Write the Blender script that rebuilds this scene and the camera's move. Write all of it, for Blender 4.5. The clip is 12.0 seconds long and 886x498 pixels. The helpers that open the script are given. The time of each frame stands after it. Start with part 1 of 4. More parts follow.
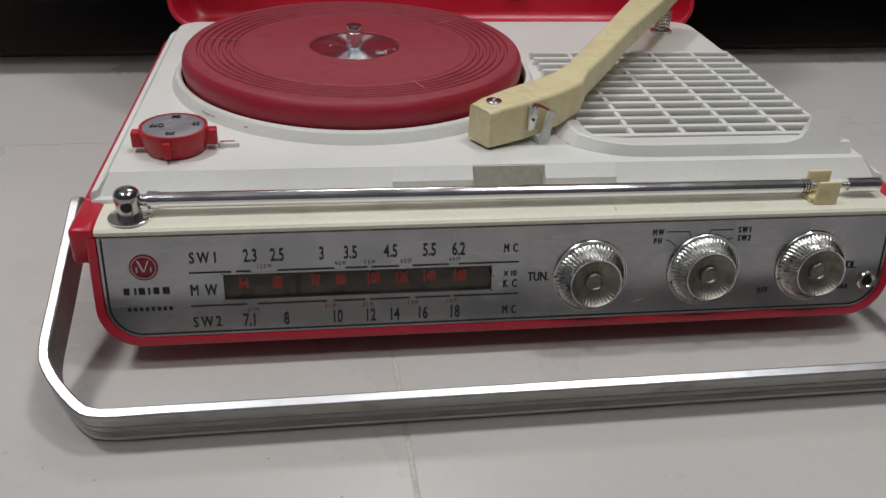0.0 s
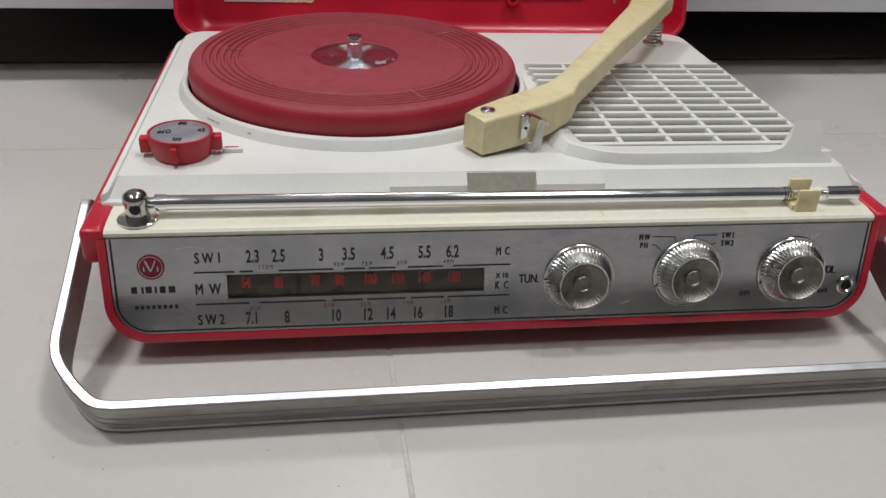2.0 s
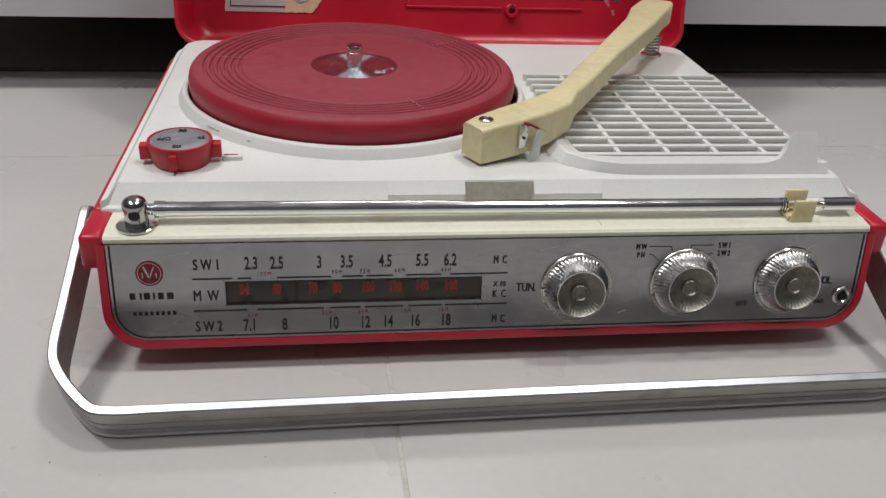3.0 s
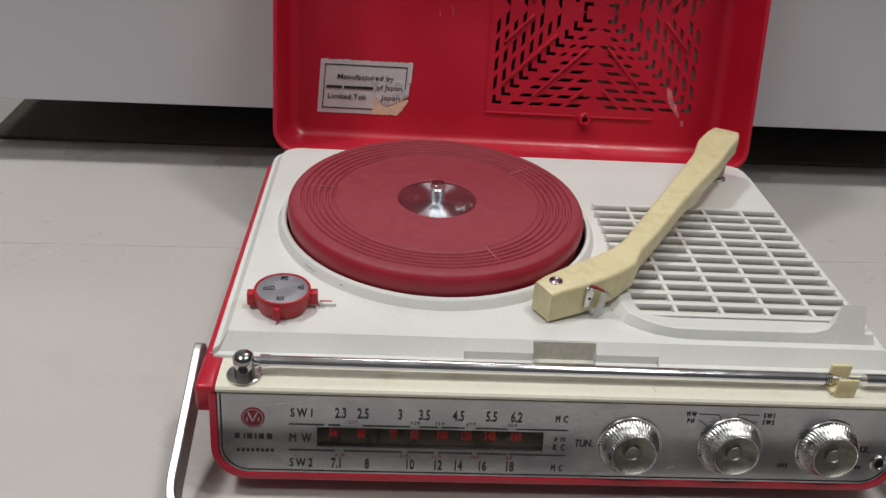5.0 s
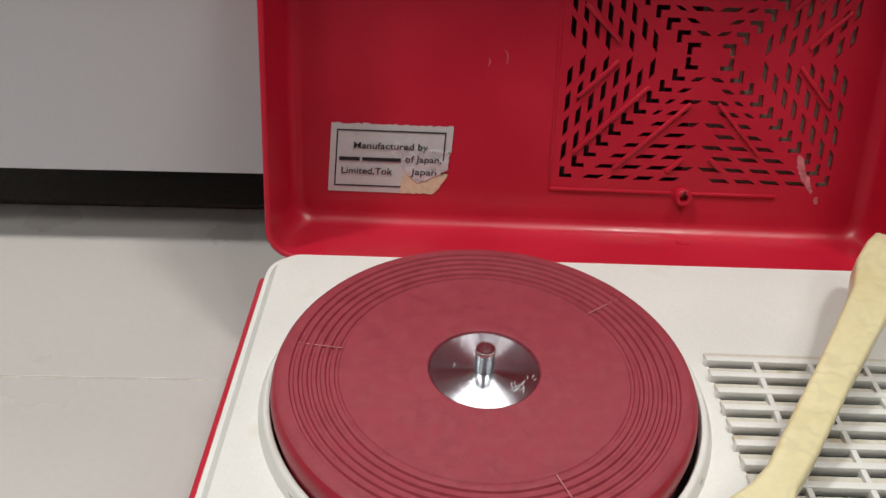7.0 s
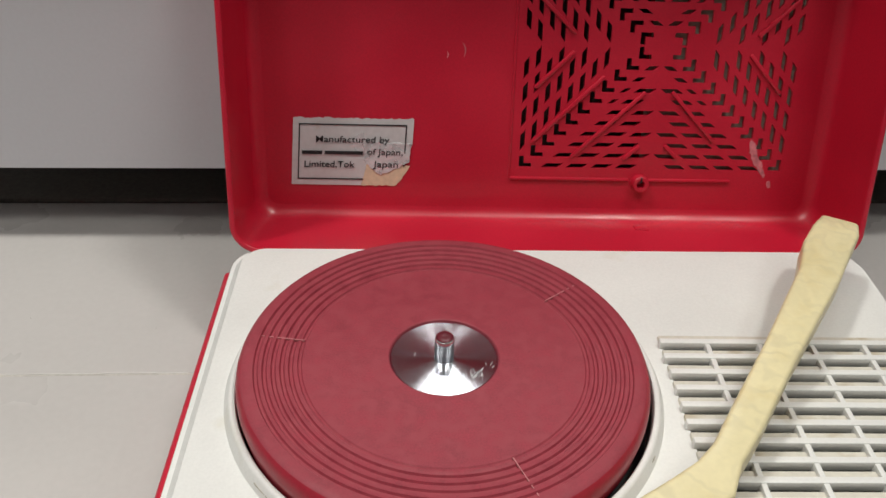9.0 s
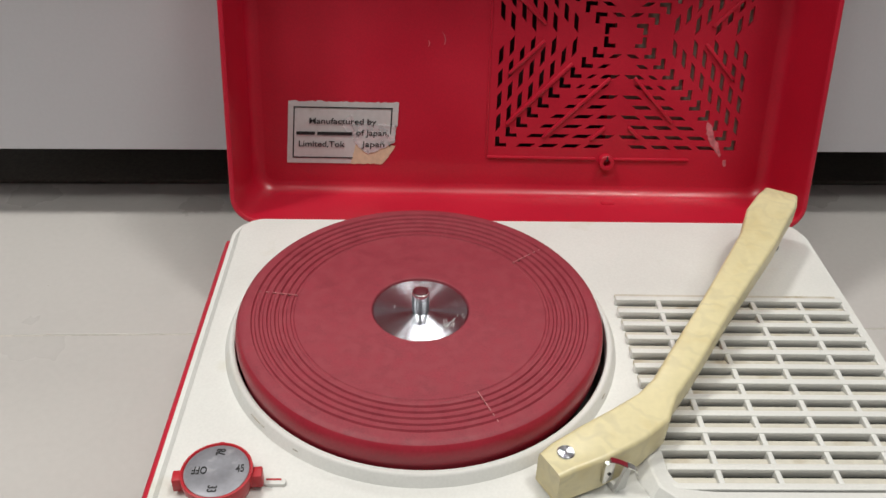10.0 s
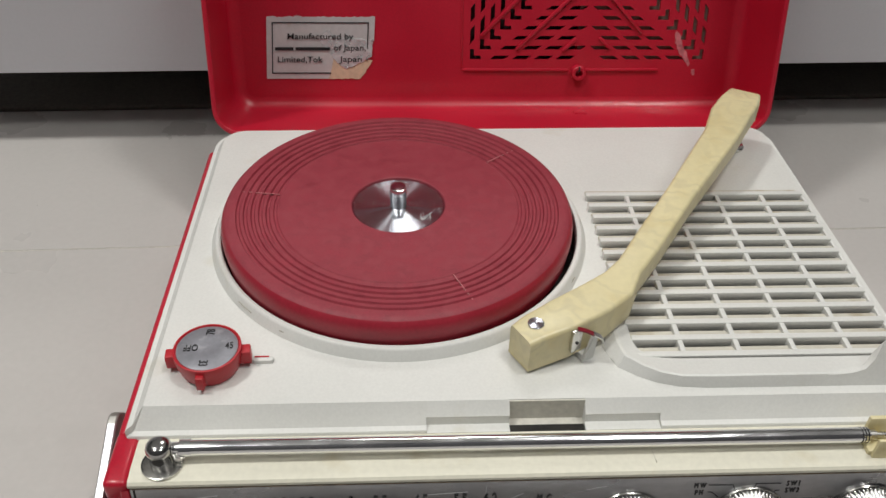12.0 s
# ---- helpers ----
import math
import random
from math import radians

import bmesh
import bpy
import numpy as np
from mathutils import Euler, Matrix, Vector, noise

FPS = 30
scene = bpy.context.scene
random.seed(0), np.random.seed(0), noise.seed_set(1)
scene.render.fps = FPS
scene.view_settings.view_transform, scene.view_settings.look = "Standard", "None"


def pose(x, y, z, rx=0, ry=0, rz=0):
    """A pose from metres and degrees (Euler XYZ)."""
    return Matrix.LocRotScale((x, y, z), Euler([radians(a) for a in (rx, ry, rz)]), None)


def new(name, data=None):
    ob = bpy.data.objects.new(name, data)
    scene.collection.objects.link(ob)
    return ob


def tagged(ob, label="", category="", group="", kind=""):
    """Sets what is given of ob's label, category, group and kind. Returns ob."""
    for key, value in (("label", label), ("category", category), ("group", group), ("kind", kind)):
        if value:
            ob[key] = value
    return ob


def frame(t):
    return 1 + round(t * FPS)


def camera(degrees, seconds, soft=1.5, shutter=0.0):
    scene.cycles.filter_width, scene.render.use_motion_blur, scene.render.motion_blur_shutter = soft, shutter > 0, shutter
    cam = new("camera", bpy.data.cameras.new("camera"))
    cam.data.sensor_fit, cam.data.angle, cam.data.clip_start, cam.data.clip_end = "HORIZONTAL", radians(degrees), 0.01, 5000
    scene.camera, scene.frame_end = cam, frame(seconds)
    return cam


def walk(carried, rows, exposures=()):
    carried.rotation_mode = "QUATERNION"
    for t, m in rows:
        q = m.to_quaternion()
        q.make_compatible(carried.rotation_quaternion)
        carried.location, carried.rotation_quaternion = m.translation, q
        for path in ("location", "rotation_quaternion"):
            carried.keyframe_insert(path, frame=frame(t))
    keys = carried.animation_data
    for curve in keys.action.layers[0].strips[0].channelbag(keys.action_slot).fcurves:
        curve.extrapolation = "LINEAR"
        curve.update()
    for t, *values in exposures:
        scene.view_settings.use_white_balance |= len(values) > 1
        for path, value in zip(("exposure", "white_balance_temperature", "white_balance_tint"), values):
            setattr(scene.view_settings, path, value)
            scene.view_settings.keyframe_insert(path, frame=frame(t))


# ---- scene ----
from mathutils import geometry

cam = camera(55.66, 12.0)
LIFT = 0.0305            # height of the dial window's foot over the floor
DECK = 0.0396
PX, PY = 0.0873, 0.1488  # middle of the platter
RX, RY = 0.0882, 0.1498  # middle of its well
# seconds, eye, pitch, yaw, roll
PATH = [
    (0.0, 0.0732, -0.2843, 0.2203, -30.74, -8.60, 2.54),
    (0.5, 0.0724, -0.2862, 0.2222, -30.86, -8.83, 2.68),
    (1.0, 0.0754, -0.2899, 0.2256, -31.06, -8.65, 2.54),
    (1.5, 0.0746, -0.2946, 0.2294, -30.99, -8.68, 2.63),
    (2.0, 0.0738, -0.2980, 0.2261, -30.24, -8.52, 2.88),
    (2.5, 0.0738, -0.2973, 0.2234, -29.77, -8.69, 3.20),
    (2.7, 0.0739, -0.2982, 0.2240, -29.59, -8.66, 3.24),
    (4.3, 0.0691, -0.3025, 0.2621, -29.34, -6.46, 3.83),
    (4.5, 0.0666, -0.3006, 0.2758, -29.62, -5.45, 3.95),
    (5.0, 0.0601, -0.2942, 0.3152, -30.73, -4.27, 4.33),
    (5.5, 0.0556, -0.2646, 0.3355, -32.09, -3.75, 4.94),
    (6.0, 0.0610, -0.1890, 0.3660, -33.21, -2.03, 5.53),
    (6.5, 0.0666, -0.1243, 0.3478, -34.25, -0.38, 3.83),
    (7.0, 0.0663, -0.1089, 0.3240, -34.79, -0.44, 2.30),
    (8.8, 0.0739, -0.1084, 0.3227, -35.54, -2.25, 2.01),
    (9.0, 0.0744, -0.1145, 0.3317, -35.75, -2.34, 2.12),
    (9.5, 0.0854, -0.1397, 0.3396, -35.65, -2.30, 2.05),
    (10.0, 0.0848, -0.1611, 0.3451, -35.83, -2.26, 2.09),
    (10.5, 0.0883, -0.1727, 0.3520, -35.57, -2.87, 1.95),
    (11.0, 0.0982, -0.1797, 0.3462, -35.29, -2.97, 1.84),
    (11.5, 0.0960, -0.1760, 0.3413, -36.66, -4.38, 1.44),
    (12.0, 0.0898, -0.1937, 0.3317, -38.72, -3.42, 1.55),
]
# x, y, size, watts of the ceiling's lamps
LAMPS = ((0.82, 0.04, 0.30, 22), (-0.95, 0.04, 0.30, 31), (-0.80, -0.95, 0.40, 11), (0.95, -0.95, 0.40, 11), (0.25, 1.95, 0.60, 14))
# seconds, stops, kelvin, tint
EXPOSURES = ((0.0, -0.33, 6350, 10), (1.0, -0.12, 6350, 10), (1.5, -0.08, 6350, 10), (2.5, -0.06, 6350, 10), (4.5, -0.11, 6450, 10), (5.5, -0.13, 6500, 10), (6.0, -0.10, 6560, 10),
             (6.5, 0.07, 6650, 9), (10.5, 0.10, 6640, 8), (12.0, -0.12, 6560, 8))
walk(cam, [(t, pose(x, y, z, 90 + pitch, 0, yaw) @ pose(0, 0, 0, 0, 0, roll)) for t, x, y, z, pitch, yaw, roll in PATH], EXPOSURES)

# world, room light and exposure
world = bpy.data.worlds.new("world")
scene.world = world
world.use_nodes = True
world.node_tree.nodes["Background"].inputs[0].default_value = (0.9, 0.95, 1.0, 1)
world.node_tree.nodes["Background"].inputs[1].default_value = 0.02


def ceiling_lamp(x, y, z, sx, sy, watts):
    d = bpy.data.lights.new("ceiling_lamp", "AREA")
    d.shape, d.size, d.size_y, d.energy, d.color = "RECTANGLE", sx, sy, watts, (1.0, 0.985, 0.96)
    ob = new("ceiling_lamp", d)
    ob.location = (x, y, z)


for lx, ly, size, watts in LAMPS:
    ceiling_lamp(lx, ly, 2.56, size, size, watts)

# ---- materials ----


def material(name, colour, rough=0.5, metal=0.0, vary=0.06, scale=40.0, bump=0.0, fine=400.0, coat=0.0,
             stretch=(1, 1, 1), spec=0.5, dirt=None, dirt_at=0.62, dirt_scale=25.0, rough_vary=0.08):
    m = bpy.data.materials.new(name)
    m.use_nodes = True
    nt = m.node_tree
    b = nt.nodes["Principled BSDF"]
    b.inputs["Roughness"].default_value = rough
    b.inputs["Metallic"].default_value = metal
    b.inputs["Specular IOR Level"].default_value = spec
    b.inputs["Coat Weight"].default_value = coat
    tc = nt.nodes.new("ShaderNodeTexCoord")
    mp = nt.nodes.new("ShaderNodeMapping")
    mp.inputs["Scale"].default_value = stretch
    nt.links.new(tc.outputs["Object"], mp.inputs["Vector"])
    n1 = nt.nodes.new("ShaderNodeTexNoise")
    n1.inputs["Scale"].default_value, n1.inputs["Detail"].default_value = scale, 5
    n2 = nt.nodes.new("ShaderNodeTexNoise")
    n2.inputs["Scale"].default_value, n2.inputs["Detail"].default_value = fine, 3
    for n in (n1, n2):
        nt.links.new(mp.outputs["Vector"], n.inputs["Vector"])
    add = nt.nodes.new("ShaderNodeMath")
    add.operation = "ADD"
    nt.links.new(n1.outputs["Fac"], add.inputs[0])
    nt.links.new(n2.outputs["Fac"], add.inputs[1])
    mr = nt.nodes.new("ShaderNodeMapRange")
    mr.inputs["From Min"].default_value, mr.inputs["From Max"].default_value = 0.7, 1.3
    mr.inputs["To Min"].default_value, mr.inputs["To Max"].default_value = 1 - vary, 1 + vary
    nt.links.new(add.outputs[0], mr.inputs["Value"])
    mix = nt.nodes.new("ShaderNodeVectorMath")
    mix.operation = "SCALE"
    mix.inputs[0].default_value = colour
    nt.links.new(mr.outputs[0], mix.inputs["Scale"])
    last = mix.outputs[0]
    if dirt:
        n3 = nt.nodes.new("ShaderNodeTexNoise")
        n3.inputs["Scale"].default_value, n3.inputs["Detail"].default_value = dirt_scale, 8
        nt.links.new(tc.outputs["Object"], n3.inputs["Vector"])
        ramp = nt.nodes.new("ShaderNodeMapRange")
        ramp.inputs["From Min"].default_value, ramp.inputs["From Max"].default_value = dirt_at, dirt_at + 0.16
        nt.links.new(n3.outputs["Fac"], ramp.inputs["Value"])
        cm = nt.nodes.new("ShaderNodeMix")
        cm.data_type = "RGBA"
        nt.links.new(ramp.outputs[0], cm.inputs["Factor"])
        nt.links.new(last, cm.inputs["A"])
        cm.inputs["B"].default_value = (*dirt, 1)
        last = cm.outputs["Result"]
    nt.links.new(last, b.inputs["Base Color"])
    rr = nt.nodes.new("ShaderNodeMapRange")
    rr.inputs["From Min"].default_value, rr.inputs["From Max"].default_value = 0.3, 0.7
    rr.inputs["To Min"].default_value, rr.inputs["To Max"].default_value = max(0.02, rough - rough_vary), min(1, rough + rough_vary)
    nt.links.new(n1.outputs["Fac"], rr.inputs["Value"])
    nt.links.new(rr.outputs[0], b.inputs["Roughness"])
    if bump:
        bp = nt.nodes.new("ShaderNodeBump")
        bp.inputs["Strength"].default_value, bp.inputs["Distance"].default_value = bump, 0.0004
        nt.links.new(n2.outputs["Fac"], bp.inputs["Height"])
        nt.links.new(bp.outputs[0], b.inputs["Normal"])
    return m


RED = material("red_plastic", (0.470, 0.009, 0.030), 0.36, vary=0.1, scale=18, bump=0.05, fine=900, coat=0.15)
RED_MATT = material("red_knob_plastic", (0.44, 0.012, 0.022), 0.42, vary=0.08, scale=60)
RUBBER = material("red_rubber", (0.268, 0.029, 0.046), 0.62, vary=0.16, scale=130, bump=0.22, fine=1300, dirt=(0.284, 0.037, 0.053), dirt_at=0.46, dirt_scale=160)
RUBBER_CLEAN = material("clean_red_rubber", (0.33, 0.014, 0.032), 0.46, vary=0.12, scale=60, bump=0.1, fine=700)
WHITE = material("white_plastic", (0.69, 0.69, 0.665), 0.42, vary=0.045, scale=22, bump=0.03, fine=800, dirt=(0.58, 0.55, 0.46), dirt_at=0.64, dirt_scale=30)
CREAM = material("yellowed_plastic", (0.74, 0.715, 0.60), 0.40, vary=0.05, scale=25, bump=0.03, dirt=(0.62, 0.56, 0.40), dirt_at=0.60, dirt_scale=35)
IVORY = material("ivory_plastic", (0.70, 0.62, 0.37), 0.38, vary=0.07, scale=30, bump=0.04, fine=300, dirt=(0.645, 0.545, 0.285), dirt_at=0.50, dirt_scale=120)
ALU = material("brushed_aluminium", (0.45, 0.45, 0.465), 0.24, 1.0, vary=0.10, scale=26, fine=500, stretch=(0.35, 1, 1), bump=0.06, rough_vary=0.10, dirt=(0.37, 0.375, 0.395), dirt_at=0.48, dirt_scale=38)
KNOB_CHROME = material("worn_knob_chrome", (0.66, 0.66, 0.65), 0.24, 1.0, vary=0.16, scale=120, dirt=(0.24, 0.22, 0.19), dirt_at=0.58, dirt_scale=160, rough_vary=0.10)
SATIN_SHADED_BAR = material("ribbed_satin_shaded_aluminium", (0.42, 0.41, 0.385), 0.50, 1.0, vary=0.14, scale=40, fine=500, stretch=(0.15, 1, 1), bump=0.1, dirt=(0.30, 0.28, 0.24), dirt_at=0.56, dirt_scale=70)
ALU_BAR = material("aluminium_bar", (0.60, 0.605, 0.63), 0.40, 1.0, vary=0.10, scale=35, fine=600, stretch=(0.15, 1, 1), bump=0.08, dirt=(0.46, 0.46, 0.46), dirt_at=0.56, dirt_scale=90)
DARK_CHROME = material("tarnished_chrome", (0.46, 0.455, 0.45), 0.13, 1.0, vary=0.10, scale=120, rough_vary=0.06)
CHROME = material("chrome", (0.84, 0.84, 0.86), 0.14, 1.0, vary=0.03, scale=60, rough_vary=0.06)
OLD_CHROME = material("worn_chrome", (0.66, 0.65, 0.62), 0.22, 1.0, vary=0.12, scale=90, dirt=(0.33, 0.30, 0.25), dirt_at=0.62, dirt_scale=120, rough_vary=0.12)
DULL_METAL = material("dulled_knob_metal", (0.30, 0.285, 0.25), 0.46, 1.0, vary=0.18, scale=90, dirt=(0.20, 0.18, 0.14), dirt_at=0.55, dirt_scale=150)
GREY_DISC = material("grey_metal_disc", (0.27, 0.27, 0.30), 0.45, 0.4, vary=0.10, scale=160, dirt=(0.42, 0.42, 0.45), dirt_at=0.55, dirt_scale=120)
BLACK = material("black_print", (0.012, 0.012, 0.013), 0.5, vary=0.1)
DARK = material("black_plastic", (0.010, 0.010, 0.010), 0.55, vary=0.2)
DIAL = material("smoked_dial", (0.052, 0.043, 0.035), 0.30, vary=0.25, scale=60)
DIAL_RED = material("red_dial_print", (0.66, 0.03, 0.028), 0.5, vary=0.2, scale=300)
PRINT_RED = material("dull_red_print", (0.17, 0.02, 0.025), 0.5)
LOGO_RED = material("dark_red_enamel", (0.20, 0.008, 0.020), 0.35, vary=0.1)
PAPER = material("silver_paper", (0.60, 0.60, 0.60), 0.42, 0.25, vary=0.06, scale=60, bump=0.1, dirt=(0.55, 0.50, 0.44), dirt_at=0.66, dirt_scale=80)
FOIL = material("creased_foil", (0.85, 0.85, 0.86), 0.30, 0.6, vary=0.15, scale=160, bump=0.5, fine=220)
GLUE = material("bared_paper", (0.62, 0.47, 0.33), 0.75, vary=0.12, scale=120, dirt=(0.40, 0.20, 0.10), dirt_at=0.66, dirt_scale=120)
CLOTH_LIT = material("lit_grey_speaker_cloth", (0.44, 0.43, 0.35), 0.9, vary=0.2, fine=1500)
CLOTH_SHADED = material("shaded_speaker_cloth", (0.05, 0.05, 0.045), 0.9, vary=0.2, fine=1500)
CAP_RED = material("dark_red_cap", (0.09, 0.006, 0.014), 0.25, vary=0.1)
SCUFF = material("pale_scuff", (0.52, 0.16, 0.18), 0.6, vary=0.3, scale=200)
TILE = material("beige_floor_tile", (0.507, 0.487, 0.468), 0.30, vary=0.03, scale=9, bump=0.02, fine=250, dirt=(0.462, 0.445, 0.425), dirt_at=0.60, dirt_scale=12, rough_vary=0.06)
GROUT = material("pale_grout", (0.48, 0.46, 0.42), 0.9, vary=0.2, scale=60, bump=0.3)
LAMINATE = material("grey_laminate", (0.64, 0.635, 0.67), 0.45, vary=0.02, scale=6)
WALL = material("white_wall_paint", (0.78, 0.78, 0.77), 0.8, vary=0.03, scale=4)
UNSEEN_DARK_WALL = material("unseen_dark_wall", (0.07, 0.07, 0.075), 0.8, vary=0.05, scale=4)
GAP_SHADE = material("black_gap_shade", (0.085, 0.075, 0.062), 0.7, vary=0.3, scale=10)

# the arm's plastic has crescent-shaped wear along its top
ARM_IVORY = material("worn_ivory_plastic", (0.70, 0.62, 0.37), 0.36, vary=0.05, scale=30, bump=0.04, fine=300, dirt=(0.66, 0.565, 0.31), dirt_at=0.52, dirt_scale=90)
nt = ARM_IVORY.node_tree
arm_b = nt.nodes["Principled BSDF"]
plain = arm_b.inputs["Base Color"].links[0].from_socket
where = nt.nodes.new("ShaderNodeTexCoord")
turned = nt.nodes.new("ShaderNodeMapping")
turned.inputs["Rotation"].default_value = (0, 0, radians(-62))
wave = nt.nodes.new("ShaderNodeTexWave")
wave.inputs["Scale"].default_value, wave.inputs["Distortion"].default_value = 30, 9.0
wave.inputs["Detail"].default_value, wave.inputs["Detail Scale"].default_value = 1.0, 3.5
patch = nt.nodes.new("ShaderNodeTexNoise")
patch.inputs["Scale"].default_value = 60
both = nt.nodes.new("ShaderNodeMath")
both.operation = "MULTIPLY"
band = nt.nodes.new("ShaderNodeMapRange")
band.inputs["From Min"].default_value, band.inputs["From Max"].default_value = 0.22, 0.70
band.inputs["To Max"].default_value = 0.50
worn = nt.nodes.new("ShaderNodeMix")
worn.data_type = "RGBA"
worn.inputs["B"].default_value = (0.52, 0.46, 0.29, 1)
nt.links.new(where.outputs["Object"], turned.inputs["Vector"])
nt.links.new(turned.outputs[0], wave.inputs["Vector"])
nt.links.new(where.outputs["Object"], patch.inputs["Vector"])
nt.links.new(wave.outputs["Fac"], both.inputs[0])
nt.links.new(patch.outputs["Fac"], both.inputs[1])
nt.links.new(both.outputs[0], band.inputs["Value"])
nt.links.new(band.outputs[0], worn.inputs["Factor"])
nt.links.new(plain, worn.inputs["A"])
nt.links.new(worn.outputs["Result"], arm_b.inputs["Base Color"])

# ---- mesh helpers ----
root = None


def mesh_object(name, bm, mat, parent=None, label="", smooth=True, angle=35):
    bmesh.ops.recalc_face_normals(bm, faces=bm.faces)
    me = bpy.data.meshes.new(name)
    bm.to_mesh(me)
    bm.free()
    for m in mat if isinstance(mat, (list, tuple)) else (mat,):
        me.materials.append(m)
    if smooth:
        me.shade_smooth()
        me.set_sharp_from_angle(angle=radians(angle))
    ob = new(name, me)
    if parent:
        ob.parent = parent
    if label:
        tagged(ob, label)
    return ob


def part(name, bm, mat, parent, label="", smooth=True, angle=35):
    """One mesh under a thing or a part; the player's own parts are drawn with z from its dial window's foot."""
    ob = mesh_object(name, bm, mat, parent, label, smooth, angle)
    if parent == root:
        ob.location = (0, 0, LIFT)
    return ob


def box(x0, x1, y0, y1, z0, z1, bevel=0.0, segments=2, bm=None):
    made = bmesh.new()
    bmesh.ops.create_cube(made, size=1, matrix=Matrix.LocRotScale(((x0 + x1) / 2, (y0 + y1) / 2, (z0 + z1) / 2), None, (x1 - x0, y1 - y0, z1 - z0)))
    if bevel:
        bmesh.ops.bevel(made, geom=made.edges[:], offset=bevel, segments=segments, profile=0.5, affect="EDGES")
    return merge(bm, made)


def merge(bm, made, m=None):
    """Adds one bmesh to another and frees it."""
    if m is not None:
        bmesh.ops.transform(made, matrix=m, verts=made.verts)
    if bm is None:
        return made
    verts = [bm.verts.new(v.co) for v in made.verts]
    made.verts.index_update()
    for f in made.faces:
        g = bm.faces.new([verts[v.index] for v in f.verts])
        g.material_index = f.material_index
    made.free()
    return bm


def lathe(profile, seg=64, flute=None, closed=True, last=False):
    """Turns (radius, height) pairs round z. flute(k, angle, r) may change a radius or, as a pair, radius and height."""
    bm = bmesh.new()
    rings = []
    for k, (r, z) in enumerate(profile):
        ring = []
        for i in range(seg):
            a = 2 * math.pi * i / seg
            rr, zz = flute(k, i, r, z) if flute else (r, z)
            ring.append(bm.verts.new((rr * math.cos(a), rr * math.sin(a), zz)))
        rings.append(ring)
    for a, b in zip(rings, rings[1:]):
        for i in range(seg):
            bm.faces.new((a[i], a[(i + 1) % seg], b[(i + 1) % seg], b[i]))
    if closed:
        bm.faces.new(rings[0][::-1])
    if closed or last:
        bm.faces.new(rings[-1])
    return bm


def loft(sections, caps=True, ring=True):
    bm = bmesh.new()
    rows = [[bm.verts.new(p) for p in s] for s in sections]
    n = len(rows[0])
    for a, b in zip(rows, rows[1:]):
        for i in range(n if ring else n - 1):
            bm.faces.new((a[i], a[(i + 1) % n], b[(i + 1) % n], b[i]))
    if caps:
        bm.faces.new(rows[0][::-1])
        bm.faces.new(rows[-1])
    return bm


def rounded(x0, x1, y0, y1, radii, seg=8):
    """Corner points of a rounded rectangle, anticlockwise from the lower left; radii: one, or four."""
    r = radii if isinstance(radii, (list, tuple)) else [radii] * 4
    out = []
    for (cx, cy), q, a0 in zip(((x0 + r[0], y0 + r[0]), (x1 - r[1], y0 + r[1]), (x1 - r[2], y1 - r[2]), (x0 + r[3], y1 - r[3])), r, (180, 270, 0, 90)):
        for i in range(seg + 1):
            a = radians(a0 + 90 * i / seg)
            out.append((cx + q * math.cos(a), cy + q * math.sin(a)))
    return out


def prism(outline, z0, z1, bevel=0.0, segments=2):
    bm = loft([[(x, y, z0) for x, y in outline], [(x, y, z1) for x, y in outline]])
    if bevel:
        top = [e for e in bm.edges if all(abs(v.co.z - z1) < 1e-7 for v in e.verts)]
        bmesh.ops.bevel(bm, geom=top, offset=bevel, segments=segments, profile=0.5, affect="EDGES")
    return bm


def inside(p, poly):
    c = False
    for (x0, y0), (x1, y1) in zip(poly, poly[1:] + poly[:1]):
        if (y0 > p[1]) != (y1 > p[1]) and p[0] < (x1 - x0) * (p[1] - y0) / (y1 - y0) + x0:
            c = not c
    return c


def pierced(outline, holes, z0, z1):
    """A flat plate between z0 and z1 with holes right through it."""
    pts, edges = [], []
    for loop in (outline, *holes):
        n = len(pts)
        pts += [Vector(p) for p in loop]
        edges += [(n + i, n + (i + 1) % len(loop)) for i in range(len(loop))]
    vs, _, fs, *_ = geometry.delaunay_2d_cdt(pts, edges, [], 0, 1e-7)
    boxes = [(min(p[0] for p in h), max(p[0] for p in h), min(p[1] for p in h), max(p[1] for p in h), h) for h in holes]
    keep = []
    for f in fs:
        c = sum((vs[i] for i in f), Vector((0, 0))) / len(f)
        if inside(c, outline) and not any(a < c.x < b and e < c.y < d and inside(c, h) for a, b, e, d, h in boxes):
            keep.append(f)
    bm = bmesh.new()
    top = [bm.verts.new((v.x, v.y, z1)) for v in vs]
    low = [bm.verts.new((v.x, v.y, z0)) for v in vs]
    count = {}
    for f in keep:
        bm.faces.new([top[i] for i in f])
        bm.faces.new([low[i] for i in f][::-1])
        for i in range(len(f)):
            e = (f[i], f[(i + 1) % len(f)])
            count[e] = 1
    for a, b in count:
        if (b, a) not in count:
            bm.faces.new((top[a], low[a], low[b], top[b]))
    bmesh.ops.delete(bm, geom=[v for v in bm.verts if not v.link_faces], context="VERTS")
    return bm


